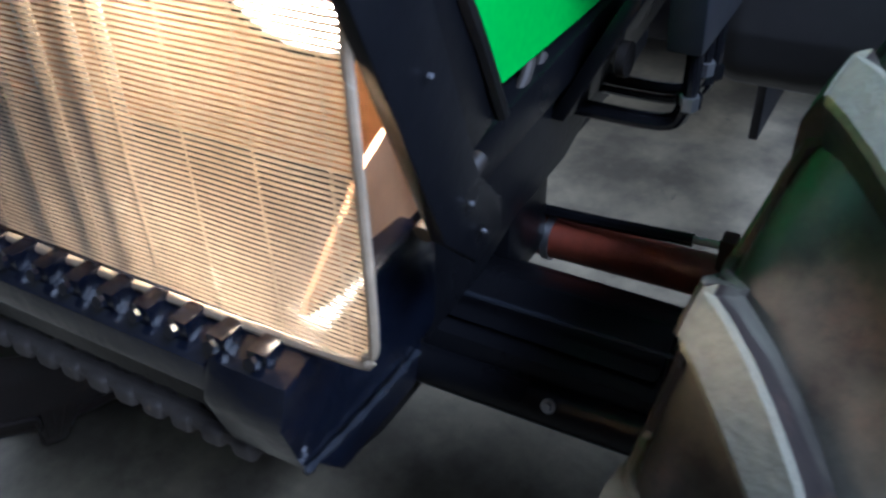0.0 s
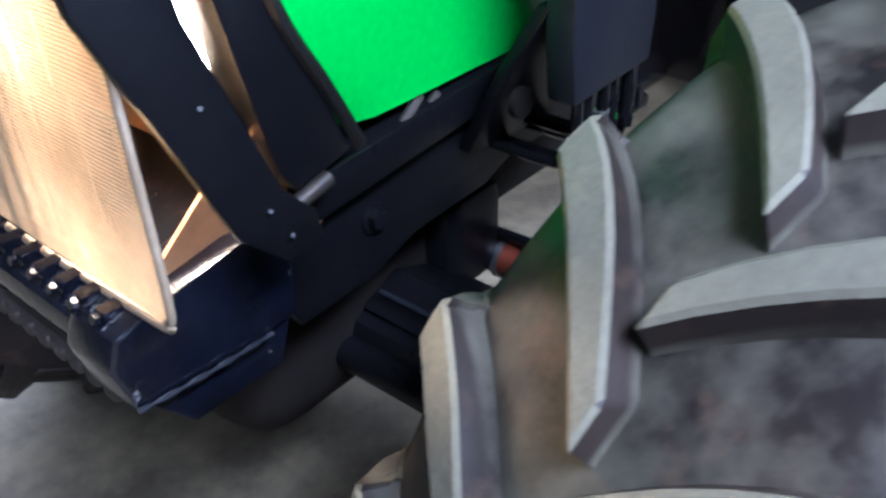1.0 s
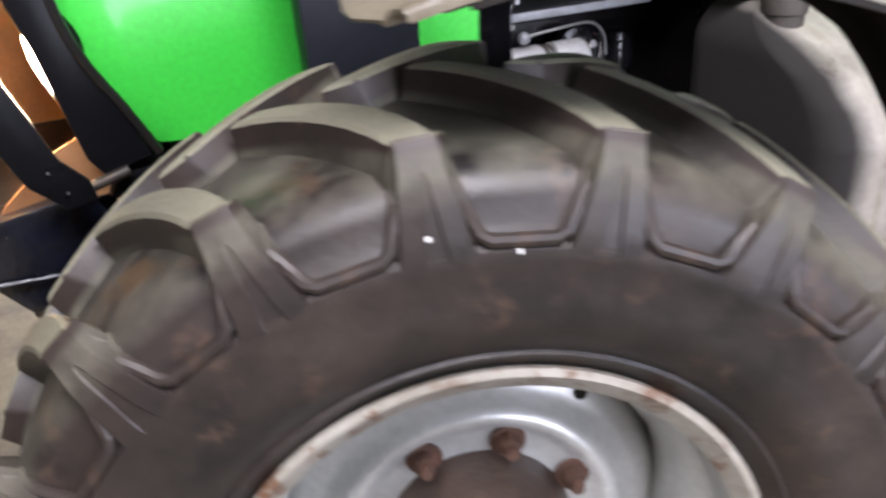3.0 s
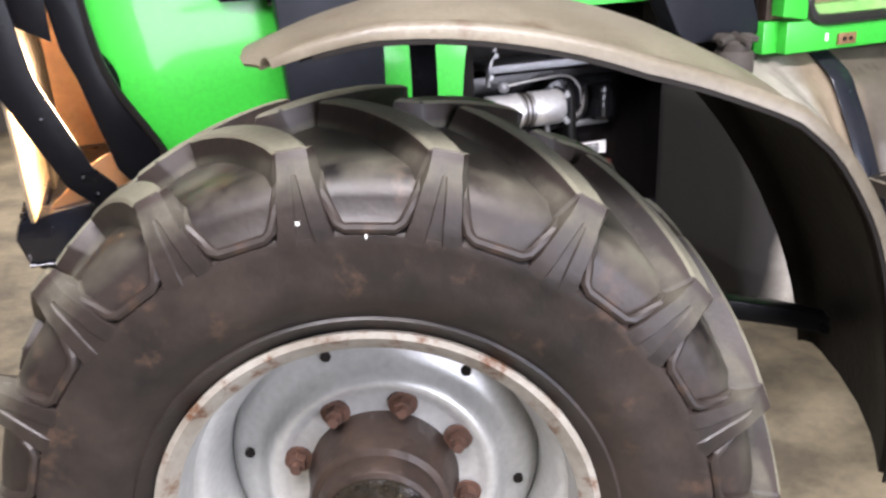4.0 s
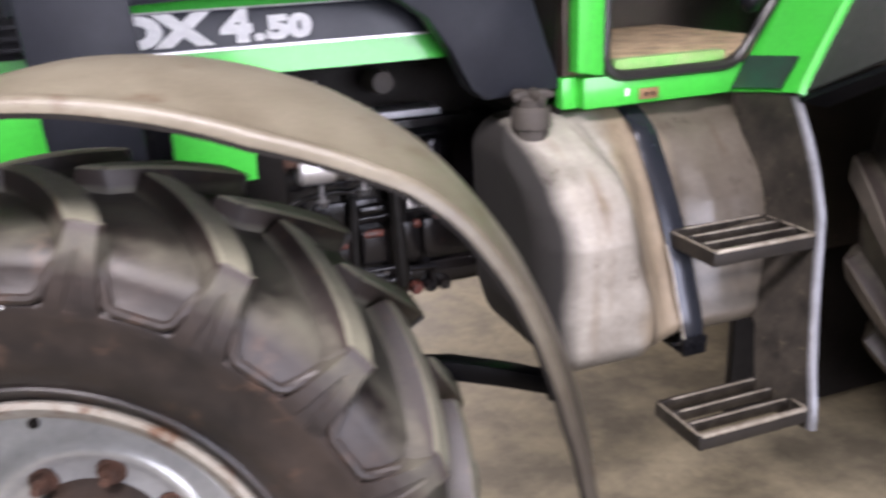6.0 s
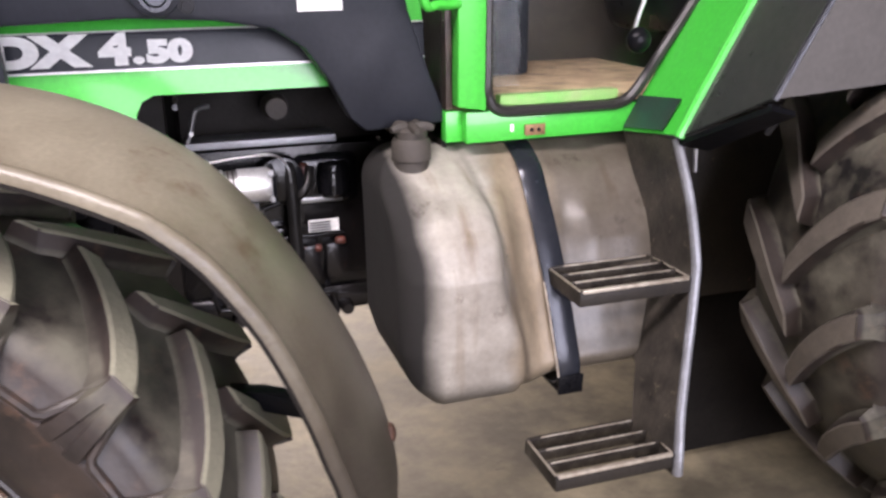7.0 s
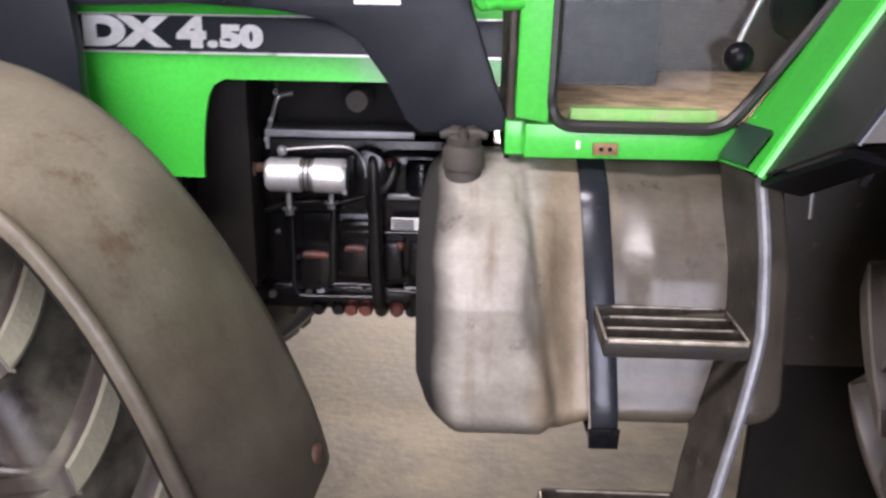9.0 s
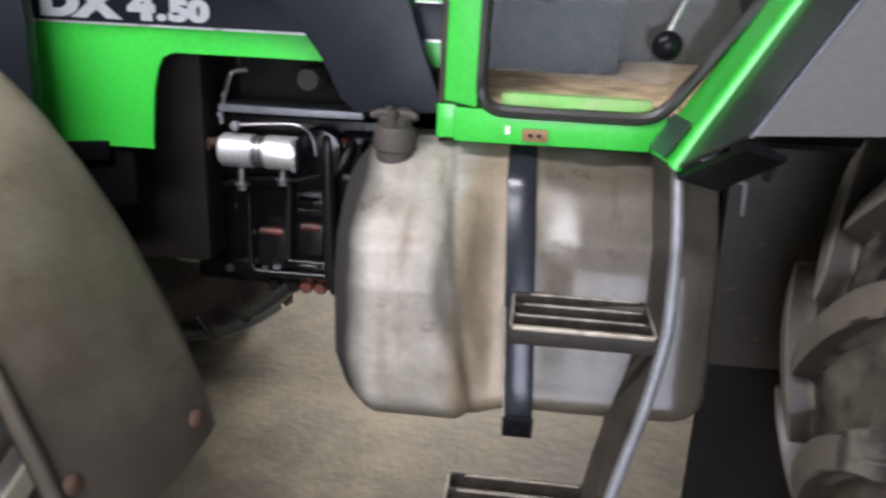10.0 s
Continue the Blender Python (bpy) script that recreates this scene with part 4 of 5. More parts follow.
# nose: trim bars, grille, headlamp
nose = part("nose", box(-0.20, -0.19, 0.612, 2 * YC - 0.612, 0.90, 1.425, 0), COPPER, tractor, "copper-brown tractor nose behind a mesh grille", smooth=0)
nose.location = (-0.012, 0.004, 0.033)
part("inner_panel", prism([(-0.398, 0.8985), (-0.20, 0.8985), (-0.20, 1.03), (-0.30, 0.985), (-0.385, 0.915)], 0.600, 0.606, 0), COPPER, nose, smooth=0)
part("inner_panel", box(-0.40, -0.20, 2 * YC - 0.606, 2 * YC - 0.60, 0.90, 1.42, 0), COPPER, nose, smooth=0)
# unseen panel, added so that no light enters the nose from above
part("roof_panel", box(-0.46, -0.19, 0.556, 2 * YC - 0.556, 1.427, 1.435, 0), COPPER, nose, smooth=0)
part("floor_panel", box(-0.40, -0.19, 0.60, 2 * YC - 0.60, 0.890, 0.898, 0), BLACK, nose, smooth=0)


def bar_between(name, front, back, y0, y1, mat_, label, parent=nose):
    """A flat bar in side view between a front and a back edge line."""
    return part(name, prism(front + back[::-1], y0, y1, 0.004), mat_, parent, label)


bar_between("hood_trim", [(-0.235, 0.945), (-0.256, 0.975), (-0.280, 1.077), (-0.296, 1.150), (-0.316, 1.210), (-0.338, 1.42)], [(-0.160, 0.965), (-0.192, 1.045), (-0.236, 1.125), (-0.262, 1.22), (-0.280, 1.42)], 0.562, 0.61, BLACK, "black trim bar along the hood's front edge")
part("trim_lip", tube(smooth_path([(-0.150, 0.560, 0.968), (-0.188, 0.561, 1.045), (-0.231, 0.562, 1.125), (-0.258, 0.565, 1.22), (-0.278, 0.575, 1.42)], 6), 0.008, 8), HOSE, nose, "rubber lip beside the hood")
part("guard_bar", prism([(-0.300, 0.922), (-0.256, 0.930), (-0.262, 0.960), (-0.296, 0.997), (-0.362, 1.167), (-0.366, 1.19), (-0.396, 1.42), (-0.470, 1.42), (-0.445, 1.19), (-0.432, 1.160), (-0.347, 0.967)], 0.506, 0.518, 0.002), BLACK, nose, "blue-black flat guard bar beside the grille")
part("slot_plate", prism([(-0.390, 1.262), (-0.325, 1.226), (-0.320, 1.42), (-0.40, 1.42)], 0.545, 0.556, 0.002), BLACK, nose, "black plate that closes the slot above the lamp")
for x, z in ((-0.316, 0.985), (-0.296, 0.95), (-0.365, 1.10)):
    part("rivet", hexagon_bolt((x, 0.506, z), (0, -1, 0), 0.0020, 0.0025, None, False), BEAD, nose)
# bottom rail under the hood
part("bottom_rail", prism([(-0.235, 0.905), (-0.215, 0.940), (0.36, 0.985), (0.36, 0.94), (-0.20, 0.89)], 0.575, 0.66, 0.005), BLACK, nose, "black rail below the hood")
part("rail_clamp", tube([(-0.290, 0.560, 0.925), (-0.20, 0.556, 0.950)], 0.009, 12), SIDEPLATE, nose, "short steel clamp tube")
for dx, dz in ((0.0, 0.0), (0.030, -0.008)):
    part("hood_stay", tube([(-0.082 + dx, 0.584, 0.932 + dz), (-0.045 + dx, 0.586, 0.955 + dz), (-0.02 + dx, 0.592, 0.966 + dz)], 0.0065, 10), SIDEPLATE, nose, "short grey stay under the hood")
# ribbed mesh: many fine horizontal wires over upright ones, joined into one sheet
bm = bmesh.new()
y0, y1, z0, z1 = 0.522, 2 * YC - 0.522, 0.906, 1.42
pitch = 0.0043
for i in range(int((z1 - z0) / pitch)):
    rows = []
    for dz, dx in ((0.0, 0.0), (0.0014, -0.0016), (0.0028, 0.0)):
        z = z0 + pitch * i + dz
        x = -0.418 + dx - 0.12 * max(0, z - 1.15)
        inset = 0.014 * max(0, 1 - (z - z0) / 0.02) ** 2
        rows.append([bm.verts.new((x + 0.0004 * math.sin(y * 60 + z * 31), y, z)) for y in [y0 + inset + (y1 - y0 - 2 * inset) * k / 36 for k in range(37)]])
    for r0, r1 in zip(rows, rows[1:]):
        for k in range(36):
            bm.faces.new((r0[k], r0[k + 1], r1[k + 1], r1[k]))
for k in range(12):
    y = y0 + 0.02 + (y1 - y0 - 0.04) * k / 11
    side_ = [bm.verts.new((-0.4174 - 0.12 * max(0, z - 1.15), y + dy, z)) for dy in (-0.0011, 0.0011) for z in (z0 + 0.004, 1.15, z1)]
    bm.faces.new((side_[0], side_[3], side_[4], side_[1]))
    bm.faces.new((side_[1], side_[4], side_[5], side_[2]))
mesh_sheet = part("grille_mesh", bm, MESH_WIRE, nose, "fine ribbed tan grille mesh", smooth=0)
bm = tube(smooth_path([(-0.420, 0.522, 1.42), (-0.420, 0.520, 1.15), (-0.420, 0.520, 0.943), (-0.420, 0.529, 0.915), (-0.420, 0.552, 0.903), (-0.420, 0.80, 0.897), (-0.420, 1.19, 0.897)], 6), 0.004, 8)
part("grille_rim", bm, MESH_WIRE, nose, "bent wire rim of the grille")
for y in (0.745, 0.778, 0.820, 0.875, 0.94, 1.01, 1.08):
    part("grille_rib", tube([(-0.395, y, 0.905), (-0.395, y, 1.15), (-0.425, y, 1.41)], 0.0055, 8), STEP, nose, "dark upright rib behind the mesh")
lamp_y = 0.651
bowl = lathe([(0.001, 0.07), (0.05, 0.055), (0.085, 0.0), (0.091, 0.0), (0.055, 0.062), (0.001, 0.078)], 32)
bowl_ob = part("headlamp", bowl, BLACK, nose, "lit round headlamp")
bowl_ob.matrix_world = Matrix.Translation((-0.277, lamp_y, 1.139)) @ Vector((-0.97, -0.235, -0.037)).to_track_quat("-Y", "Z").to_matrix().to_4x4()
lens = part("lamp_lens", lathe([(0.001, -0.016), (0.05, -0.012), (0.084, 0.002), (0.084, 0.008), (0.001, 0.008)], 32), LAMP, nose, "glowing warm lamp lens")
lens.matrix_world = bowl_ob.matrix_world

# front carrier under the grille
carrier = part("front_carrier", prism([(-0.462, 0.834), (-0.478, 0.890), (-0.466, 0.922), (-0.43, 0.932), (-0.32, 0.950), (-0.27, 0.947), (-0.255, 0.92), (-0.26, 0.832), (-0.31, 0.826)], 0.578, 0.655, 0.010), GLOSS_NAVY, tractor, "glossy dark blue front carrier block")
part("weld_seam", tube(smooth_path([(-0.462, 0.577, 0.836), (-0.38, 0.575, 0.831), (-0.30, 0.577, 0.827)], 8), [0.0030 + 0.0012 * math.sin(k * 2.1) for k in range(17)], 8), STRAP, carrier, "bare weld seam")
part("gusset", prism([(-0.45, 0.828), (-0.26, 0.828), (-0.28, 0.765), (-0.40, 0.765)], 0.592, 0.632, 0.006), GLOSS_NAVY, carrier, "dark blue gusset plate")
part("bolt_bar", prism([(-0.467, 0.885), (-0.467, 0.914), (-0.42, 0.930), (-0.415, 0.888)], 0.655, 2 * YC - 0.655, 0.004), GLOSS_NAVY, carrier, "blue-black bolt bar")
# the dark hollow behind the bolt bar is put in as a black plate
part("hollow_plate", box(-0.38, -0.37, 0.655, 2 * YC - 0.655, 0.74, 0.93, 0.002), BLACK, carrier, "black plate standing in for the dark hollow")
for k in range(12):
    y = 0.611 + 0.038 * k
    bm = box(-0.456, -0.430, y - 0.009, y + 0.009, 0.918, 0.936, 0.003)
    hexagon_bolt((-0.455, y, 0.928), (-1, 0, 0.3), 0.006, 0.006, bm, False)
    part("bolt", bm, GLOSS_NAVY, carrier, "blue-painted square bolt head")
part("lower_bar", tube([(-0.442, 0.64, 0.812), (-0.442, 2 * YC - 0.64, 0.812)], 0.009, 10), CAP, carrier, "worn brown lower bar")
for k in range(14):
    y = 0.652 + 0.0335 * k
    bm = rounded_body(-0.455, -0.429, y - 0.0125, y + 0.0125, 0.800, 0.820, 0.007, 5)
    part("weight_tooth", bm, CAP, carrier, "worn brown lower tooth")

# front axle, steering cylinder
axle = part("front_axle", prism([(-0.075, 0.575), (-0.060, 0.625), (0.03, 0.655), (0.15, 0.610), (0.15, 0.53), (0.0, 0.52), (-0.065, 0.535)], 0.40, 2 * YC - 0.40, 0.012), BLACK, tractor, "black front axle with orange steering cylinder")
part("axle_web", prism([(-0.045, 0.640), (0.03, 0.668), (0.10, 0.640), (0.05, 0.622)], 0.42, 0.72, 0.004), BLACK, axle, "worn ridge along the axle")
part("bearer_plate", prism([(-0.28, 0.935), (0.40, 1.00), (0.40, 0.86), (0.30, 0.835), (0.17, 0.845), (0.10, 0.82), (-0.04, 0.815), (-0.12, 0.79), (-0.24, 0.785), (-0.27, 0.84)], 0.602, 0.640, 0.006), BLACK, axle, "black engine bearer plate")
# added block; covers the floor under the nose, which lies in shade
part("axle_support", rounded_body(-0.26, 0.22, 0.72, 2 * YC - 0.72, 0.46, 0.88, 0.10, 8), UNDER, axle, "black front axle support, added where the floor is dark")
part("axle_beam", prism([(-0.02, 0.66), (0.14, 0.66), (0.17, 0.60), (0.14, 0.52), (-0.02, 0.52), (-0.05, 0.60)], 0.12, 0.42, 0.012), BLACK, axle, "black axle beam")
part("axle_knuckle", rounded_body(-0.03, 0.17, 0.06, 0.22, 0.46, 0.74, 0.05, 8), BLACK, axle, "black steering knuckle")
part("tie_rod", tube([(-0.078, 0.80, 0.575), (-0.078, 0.22, 0.590)], 0.026, 14), BLACK, axle, "black tie rod")
part("rod_clamp", hexagon_bolt((-0.096, 0.53, 0.60), (-1, 0, 0.5), 0.006, 0.007), STEEL, axle)
part("support_edge", tube([(-0.022, 0.70, 0.664), (-0.022, 0.40, 0.668)], 0.004, 8), STRAP, axle, "worn edge of the axle")
part("cylinder_barrel", tube([(0.243, 0.72, 0.592), (0.243, 0.70, 0.592), (0.243, 0.43, 0.600), (0.243, 0.402, 0.604)], [0.026, 0.031, 0.033, 0.025], 20), ORANGE, axle, "orange steering cylinder")
part("cylinder_pipe", tube([(0.238, 0.72, 0.640), (0.238, 0.60, 0.645), (0.238, 0.46, 0.655)], 0.010, 8), BLACK, axle, "black pressure pipe")
part("cylinder_rod", tube([(0.238, 0.47, 0.656), (0.238, 0.42, 0.658)], 0.006, 8), STEEL, axle)
part("pipe_union", box(0.225, 0.256, 0.402, 0.424, 0.615, 0.674, 0.004), RUST, axle, "rusty pipe union")
ring = part("cylinder_clamp", lathe([(0.033, -0.006), (0.036, -0.006), (0.036, 0.006), (0.033, 0.006)], 20), STEEL, axle)
ring.matrix_world = pose(0.243, 0.672, 0.593)
part("cylinder_mount", rounded_body(0.10, 0.24, 0.675, 0.80, 0.58, 0.745, 0.02, 5), BLACK, axle, "black cylinder mount")
part("mount_lug", box(0.08, 0.13, 0.655, 0.70, 0.585, 0.615, 0.006), STEP, axle, "worn foot of the cylinder mount")
part("bearer_nut", hexagon_bolt((-0.219, 0.602, 0.925), (0, -1, 0.1), 0.012, 0.016), LATCH, axle, "rusty bearer nut")
part("bearer_nut", hexagon_bolt((-0.116, 0.602, 0.872), (0, -1, 0.1), 0.013, 0.010), BLACK, axle)

# chassis and loader mounting
part("chassis_bracket", prism([(-0.25, 0.92), (0.40, 0.98), (0.40, 0.90), (0.02, 0.885), (-0.12, 0.86), (-0.23, 0.87)], 0.642, 2 * YC - 0.642, 0.008), BLACK, tractor, "black engine bearer frame")
# unseen housing and low block, added to darken the view beneath the tractor
part("rear_axle_housing", rounded_body(2.45, 2.95, 0.32, 2 * YC - 0.32, 0.50, 1.05, 0.06, 6), ENGINE, tractor, "black rear axle housing")
part("rear_dark_block", rounded_body(2.40, 2.60, 0.45, 2 * YC - 0.45, 0.16, 0.52, 0.03, 5), ENGINE, tractor, "added dark block low at the rear")
loader = empty("front_loader_frame", pose(0, 0, 0))
tagged(loader, "blue-black front loader frame bolted round the tractor", "loader")
post = [(0.045, 1.47), (0.240, 1.47), (0.254, 1.30), (0.250, 1.05), (0.245, 0.99), (0.072, 0.985), (0.064, 1.05)]
part("post", prism(post, 0.450, 0.490, 0.006), NAVY, loader, "blue-black upright post")
arm = [(0.03, 1.62), (0.03, 1.385), (0.48, 1.402), (0.66, 1.392), (0.775, 1.372), (0.838, 1.330), (0.892, 1.255), (0.935, 1.170), (0.968, 1.140), (1.164, 1.150), (1.120, 1.265), (1.075, 1.400), (1.03, 1.62)]
part("arm", prism(arm, 0.488, 0.56, 0.008), NAVY, loader, "blue-black loader arm and console")
part("mount_bracket", prism([(0.062, 1.10), (0.245, 1.10), (0.262, 0.93), (0.245, 0.885), (0.15, 0.872), (0.045, 0.895), (0.045, 1.02)], 0.480, 0.50, 0.004, y_of=lambda x, z: 0.52 * (1.10 - z)), BLACK, loader, "black plate from the post down to the engine bearer")
part("bracket_hole", tube([(0.085, 0.530, 0.965), (0.085, 0.5405, 0.965)], 0.020, 16), UNDER, loader, "dark bolt hole")
for x, y, r, z0 in ((0.095, 0.462, 0.0075, 0.885), (0.128, 0.470, 0.010, 0.872), (0.160, 0.465, 0.0075, 0.90), (0.190, 0.474, 0.011, 0.878), (0.225, 0.468, 0.0085, 0.87)):
    bm = tube(smooth_path([(x, y, 1.02), (x + 0.002, y, 0.96), (x, y + 0.004, z0 + 0.03), (x + 0.006, y + 0.03, z0 + 0.004), (x + 0.010, 0.606, z0)], 5), r, 10)
    pipe_ = part("hydraulic_pipe", bm, WET_BLACK, loader, "glossy black hydraulic pipe")
    part("pipe_nut", hexagon_bolt((x, y, z0 + 0.05), (0, 0, -1), r * 1.5, 0.016, None, False), STEEL if r < 0.008 else WET_BLACK, pipe_)
part("far_arm", prism(arm, 2 * YC - 0.56, 2 * YC - 0.488, 0.008), NAVY, loader, "blue-black loader arm on the far side")
part("far_post", prism(post, 2 * YC - 0.490, 2 * YC - 0.450, 0.006), NAVY, loader)
part("pivot_plate", prism([(0.40, 1.57), (0.502, 1.428), (0.518, 1.412), (0.538, 1.404), (0.560, 1.405), (0.580, 1.416), (0.594, 1.438), (0.622, 1.57)], 0.468, 0.4865, 0.004), NAVY, loader, "scuffed triangular pivot plate")
pin = part("pivot_pin", lathe([(0.001, -0.026), (0.020, -0.026), (0.024, -0.022), (0.025, -0.008), (0.033, -0.008), (0.034, 0.0), (0.001, 0.0)], 24), STRAP, loader, "worn steel pivot pin with a washer")
pin.matrix_world = pose(0.545, 0.468, 1.447)
part("retainer", hexagon_bolt((0.604, 0.4865, 1.425), (0, -1, 0), 0.011, 0.012), BLACK, loader)
part("sticker", box(0.830, 0.926, 0.4845, 0.4875, 1.407, 1.475, 0), WHITE, loader, "plain white sticker on the arm")

# engine
DEEP = {"data_plate", "print_bar", "casting", "primer_patch", "sump_boss", "filter_bowl", "filter_rib", "filter_bracket", "crank_cover", "engine_bolt", "pipe"}


def engine_part(name, bm, mat_, label="", deep=None):
    """A part of the engine; the block and what is bolted to it lie deeper than the pump and the ledge."""
    if (name in DEEP) if deep is None else deep:
        bm.transform(Matrix.Translation((1.0, -1.32, 1.53)) @ Matrix.Scale(1.045, 4) @ Matrix.Translation((-1.0, 1.32, -1.53)))
    return part(name, bm, mat_, engine, label)


engine = part("engine", rounded_body(0.30, 1.15, 0.84, 1.12, 0.60, 1.03, 0.02, 6), ENGINE, tractor, "oily black diesel engine with pipes and an aluminium pump")
engine.location = (-0.016, 0.022, 0.018)
# added sheet that keeps the engine bay dark in front of the green far side
engine_part("backing_sheet", box(0.12, 1.15, 1.075, 1.085, 0.64, 1.45, 0), UNDER, "added black sheet that hides the hood's far side")
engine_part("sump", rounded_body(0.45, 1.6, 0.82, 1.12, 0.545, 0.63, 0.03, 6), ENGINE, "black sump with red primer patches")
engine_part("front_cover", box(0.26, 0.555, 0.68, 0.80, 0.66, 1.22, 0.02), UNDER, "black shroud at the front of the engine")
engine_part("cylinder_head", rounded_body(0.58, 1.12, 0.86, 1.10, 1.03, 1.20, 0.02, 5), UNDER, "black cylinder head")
engine_part("oil_filler", tube([(0.815, 0.80, 1.145), (0.815, 0.74, 1.150), (0.815, 0.70, 1.150)], [0.030, 0.033, 0.026], 18), CAP, "brown dusty round cap")
# pale grey carries the bright reflection along this steel ledge
engine_part("ledge", box(0.590, 0.955, 0.690, 0.79, 1.062, 1.079, 0.002), BEAD, "steel ledge, its bright reflection put in as pale grey")
engine_part("rod", tube(smooth_path([(0.593, 0.70, 1.03), (0.594, 0.70, 1.065), (0.609, 0.70, 1.112), (0.620, 0.70, 1.15), (0.630, 0.705, 1.160), (0.655, 0.72, 1.163)], 5), 0.0055, 10), STEEL, "bent steel rod")
for x, z in ((0.594, 1.055), (0.608, 1.105)):
    engine_part("rod_joint", hexagon_bolt((x, 0.694, z), (0, -1, 0), 0.007, 0.008, None, False), STEEL)
for x0, x1, r0, r1 in ((0.586, 0.672, 0.036, 0.043), (0.706, 0.788, 0.043, 0.038)):
    engine_part("pump_body", tube([(x0, 0.71, 0.962), (x0 + 0.008, 0.71, 0.962), (x1 - 0.008, 0.71, 0.962), (x1, 0.71, 0.962)], [r0, 0.043, 0.043, r1], 32), ALU, "bright aluminium pump half")
engine_part("pump_band", tube([(0.672, 0.71, 0.962), (0.706, 0.71, 0.962)], 0.039, 28), STEEL)
for x in (0.683, 0.695):
    engine_part("band_rib", tube([(x - 0.002, 0.71, 0.962), (x + 0.002, 0.71, 0.962)], 0.0415, 28), CAP)
engine_part("pump_flange", box(0.788, 0.797, 0.668, 0.75, 0.92, 1.005, 0.008), BLACK, "black pump flange")
for z in (0.932, 0.997):
    engine_part("flange_bolt", hexagon_bolt((0.787, 0.672, z), (0, -1, 0), 0.006, 0.006), STEEL)
engine_part("ball_joint", rounded_body(0.617, 0.643, 0.682, 0.708, 1.013, 1.039, 0.012, 4), BEAD, "pale ball-ended cap")
engine_part("wire", tube(smooth_path([(0.638, 0.695, 1.029), (0.724, 0.69, 1.038), (0.795, 0.69, 1.038), (0.828, 0.69, 1.010), (0.836, 0.69, 0.965)], 6), 0.0028, 8), STEEL, "thin steel wire")
for x, z0, z1 in ((0.640, 0.920, 0.866), (0.747, 0.920, 0.885)):
    engine_part("pump_fitting", tube([(x, 0.70, z0), (x, 0.70, z1)], 0.0075, 10), STEEL)
    engine_part("fitting_nut", hexagon_bolt((x, 0.70, z1 + 0.012), (0, 0, -1), 0.012, 0.014), STEEL)
engine_part("inlet_nut", hexagon_bolt((0.586, 0.71, 0.978), (-1, 0, 0), 0.013, 0.022), RUST)
engine_part("inlet_pipe", tube([(0.42, 0.72, 0.985), (0.50, 0.715, 0.984), (0.565, 0.71, 0.980)], 0.006, 10), BLACK)
engine_part("inlet_elbow", rounded_body(0.533, 0.560, 0.695, 0.72, 0.955, 0.995, 0.01, 4), RUST)
engine_part("cover_disc", lathe([(0.001, 0.0), (0.030, 0.0), (0.058, 0.008), (0.062, 0.03), (0.001, 0.03)], 32), WET_BLACK, "round glossy black cover")
bpy.data.objects["cover_disc"].matrix_world = pose(0.822, 0.765, 0.955)
hoses = (([(0.50, 0.73, 0.895), (0.561, 0.70, 0.873), (0.629, 0.695, 0.893), (0.70, 0.70, 0.900), (0.747, 0.70, 0.896), (0.828, 0.71, 0.915)], 0.007, HOSE),
         ([(0.846, 0.70, 1.02), (0.851, 0.685, 0.99), (0.855, 0.68, 0.84), (0.860, 0.68, 0.66), (0.862, 0.70, 0.62)], 0.0165, HOSE),
         ([(0.820, 0.72, 0.918), (0.865, 0.69, 0.930), (0.893, 0.69, 0.958), (0.905, 0.71, 1.00)], 0.012, HOSE),
         ([(0.641, 0.70, 0.86), (0.642, 0.695, 0.76), (0.643, 0.69, 0.685), (0.652, 0.69, 0.655), (0.675, 0.69, 0.647), (0.875, 0.69, 0.647)], 0.0075, WET_BLACK),
         ([(0.748, 0.70, 0.885), (0.745, 0.695, 0.78), (0.742, 0.695, 0.685)], 0.010, HOSE),
         ([(0.745, 0.69, 0.682), (0.853, 0.69, 0.681)], 0.006, WET_BLACK),
         ([(0.885, 0.69, 0.669), (0.955, 0.69, 0.666)], 0.008, WET_BLACK),
         ([(0.765, 0.715, 0.816), (0.985, 0.715, 0.818)], 0.005, WET_BLACK),
         ([(0.945, 0.70, 0.66), (0.950, 0.70, 0.64), (0.952, 0.70, 0.60)], 0.009, WET_BLACK))
for line, r, m in hoses:
    engine_part("pipe", tube(smooth_path(line, 6), r, 12), m)
engine_part("filter_bowl", tube([(0.968, 0.735, 0.915), (0.968, 0.735, 0.925), (0.968, 0.735, 0.99), (0.968, 0.735, 1.005)], [0.034, 0.042, 0.042, 0.036], 28), WET_BLACK, "glossy black filter bowl")
for z in (0.945, 0.965, 0.985):
    engine_part("filter_rib", tube([(0.968, 0.735, z - 0.003), (0.968, 0.735, z + 0.003)], 0.0445, 28), WET_BLACK)
engine_part("filter_bracket", box(0.880, 0.99, 0.725, 0.74, 0.900, 0.916, 0.004), STEEL, "steel filter bracket")
engine_part("crank_cover", rounded_body(0.86, 1.04, 0.735, 0.80, 0.885, 1.03, 0.03, 6), WET_BLACK)
engine_part("data_plate", box(0.893, 0.972, 0.706, 0.710, 0.828, 0.860, 0), WHITE, "white engine plate with rows of unreadable print")
for k in range(4):
    engine_part("print_bar", box(0.896, 0.950, 0.7035, 0.7055, 0.8315 + 0.0068 * k, 0.8345 + 0.0068 * k, 0), BLACK)
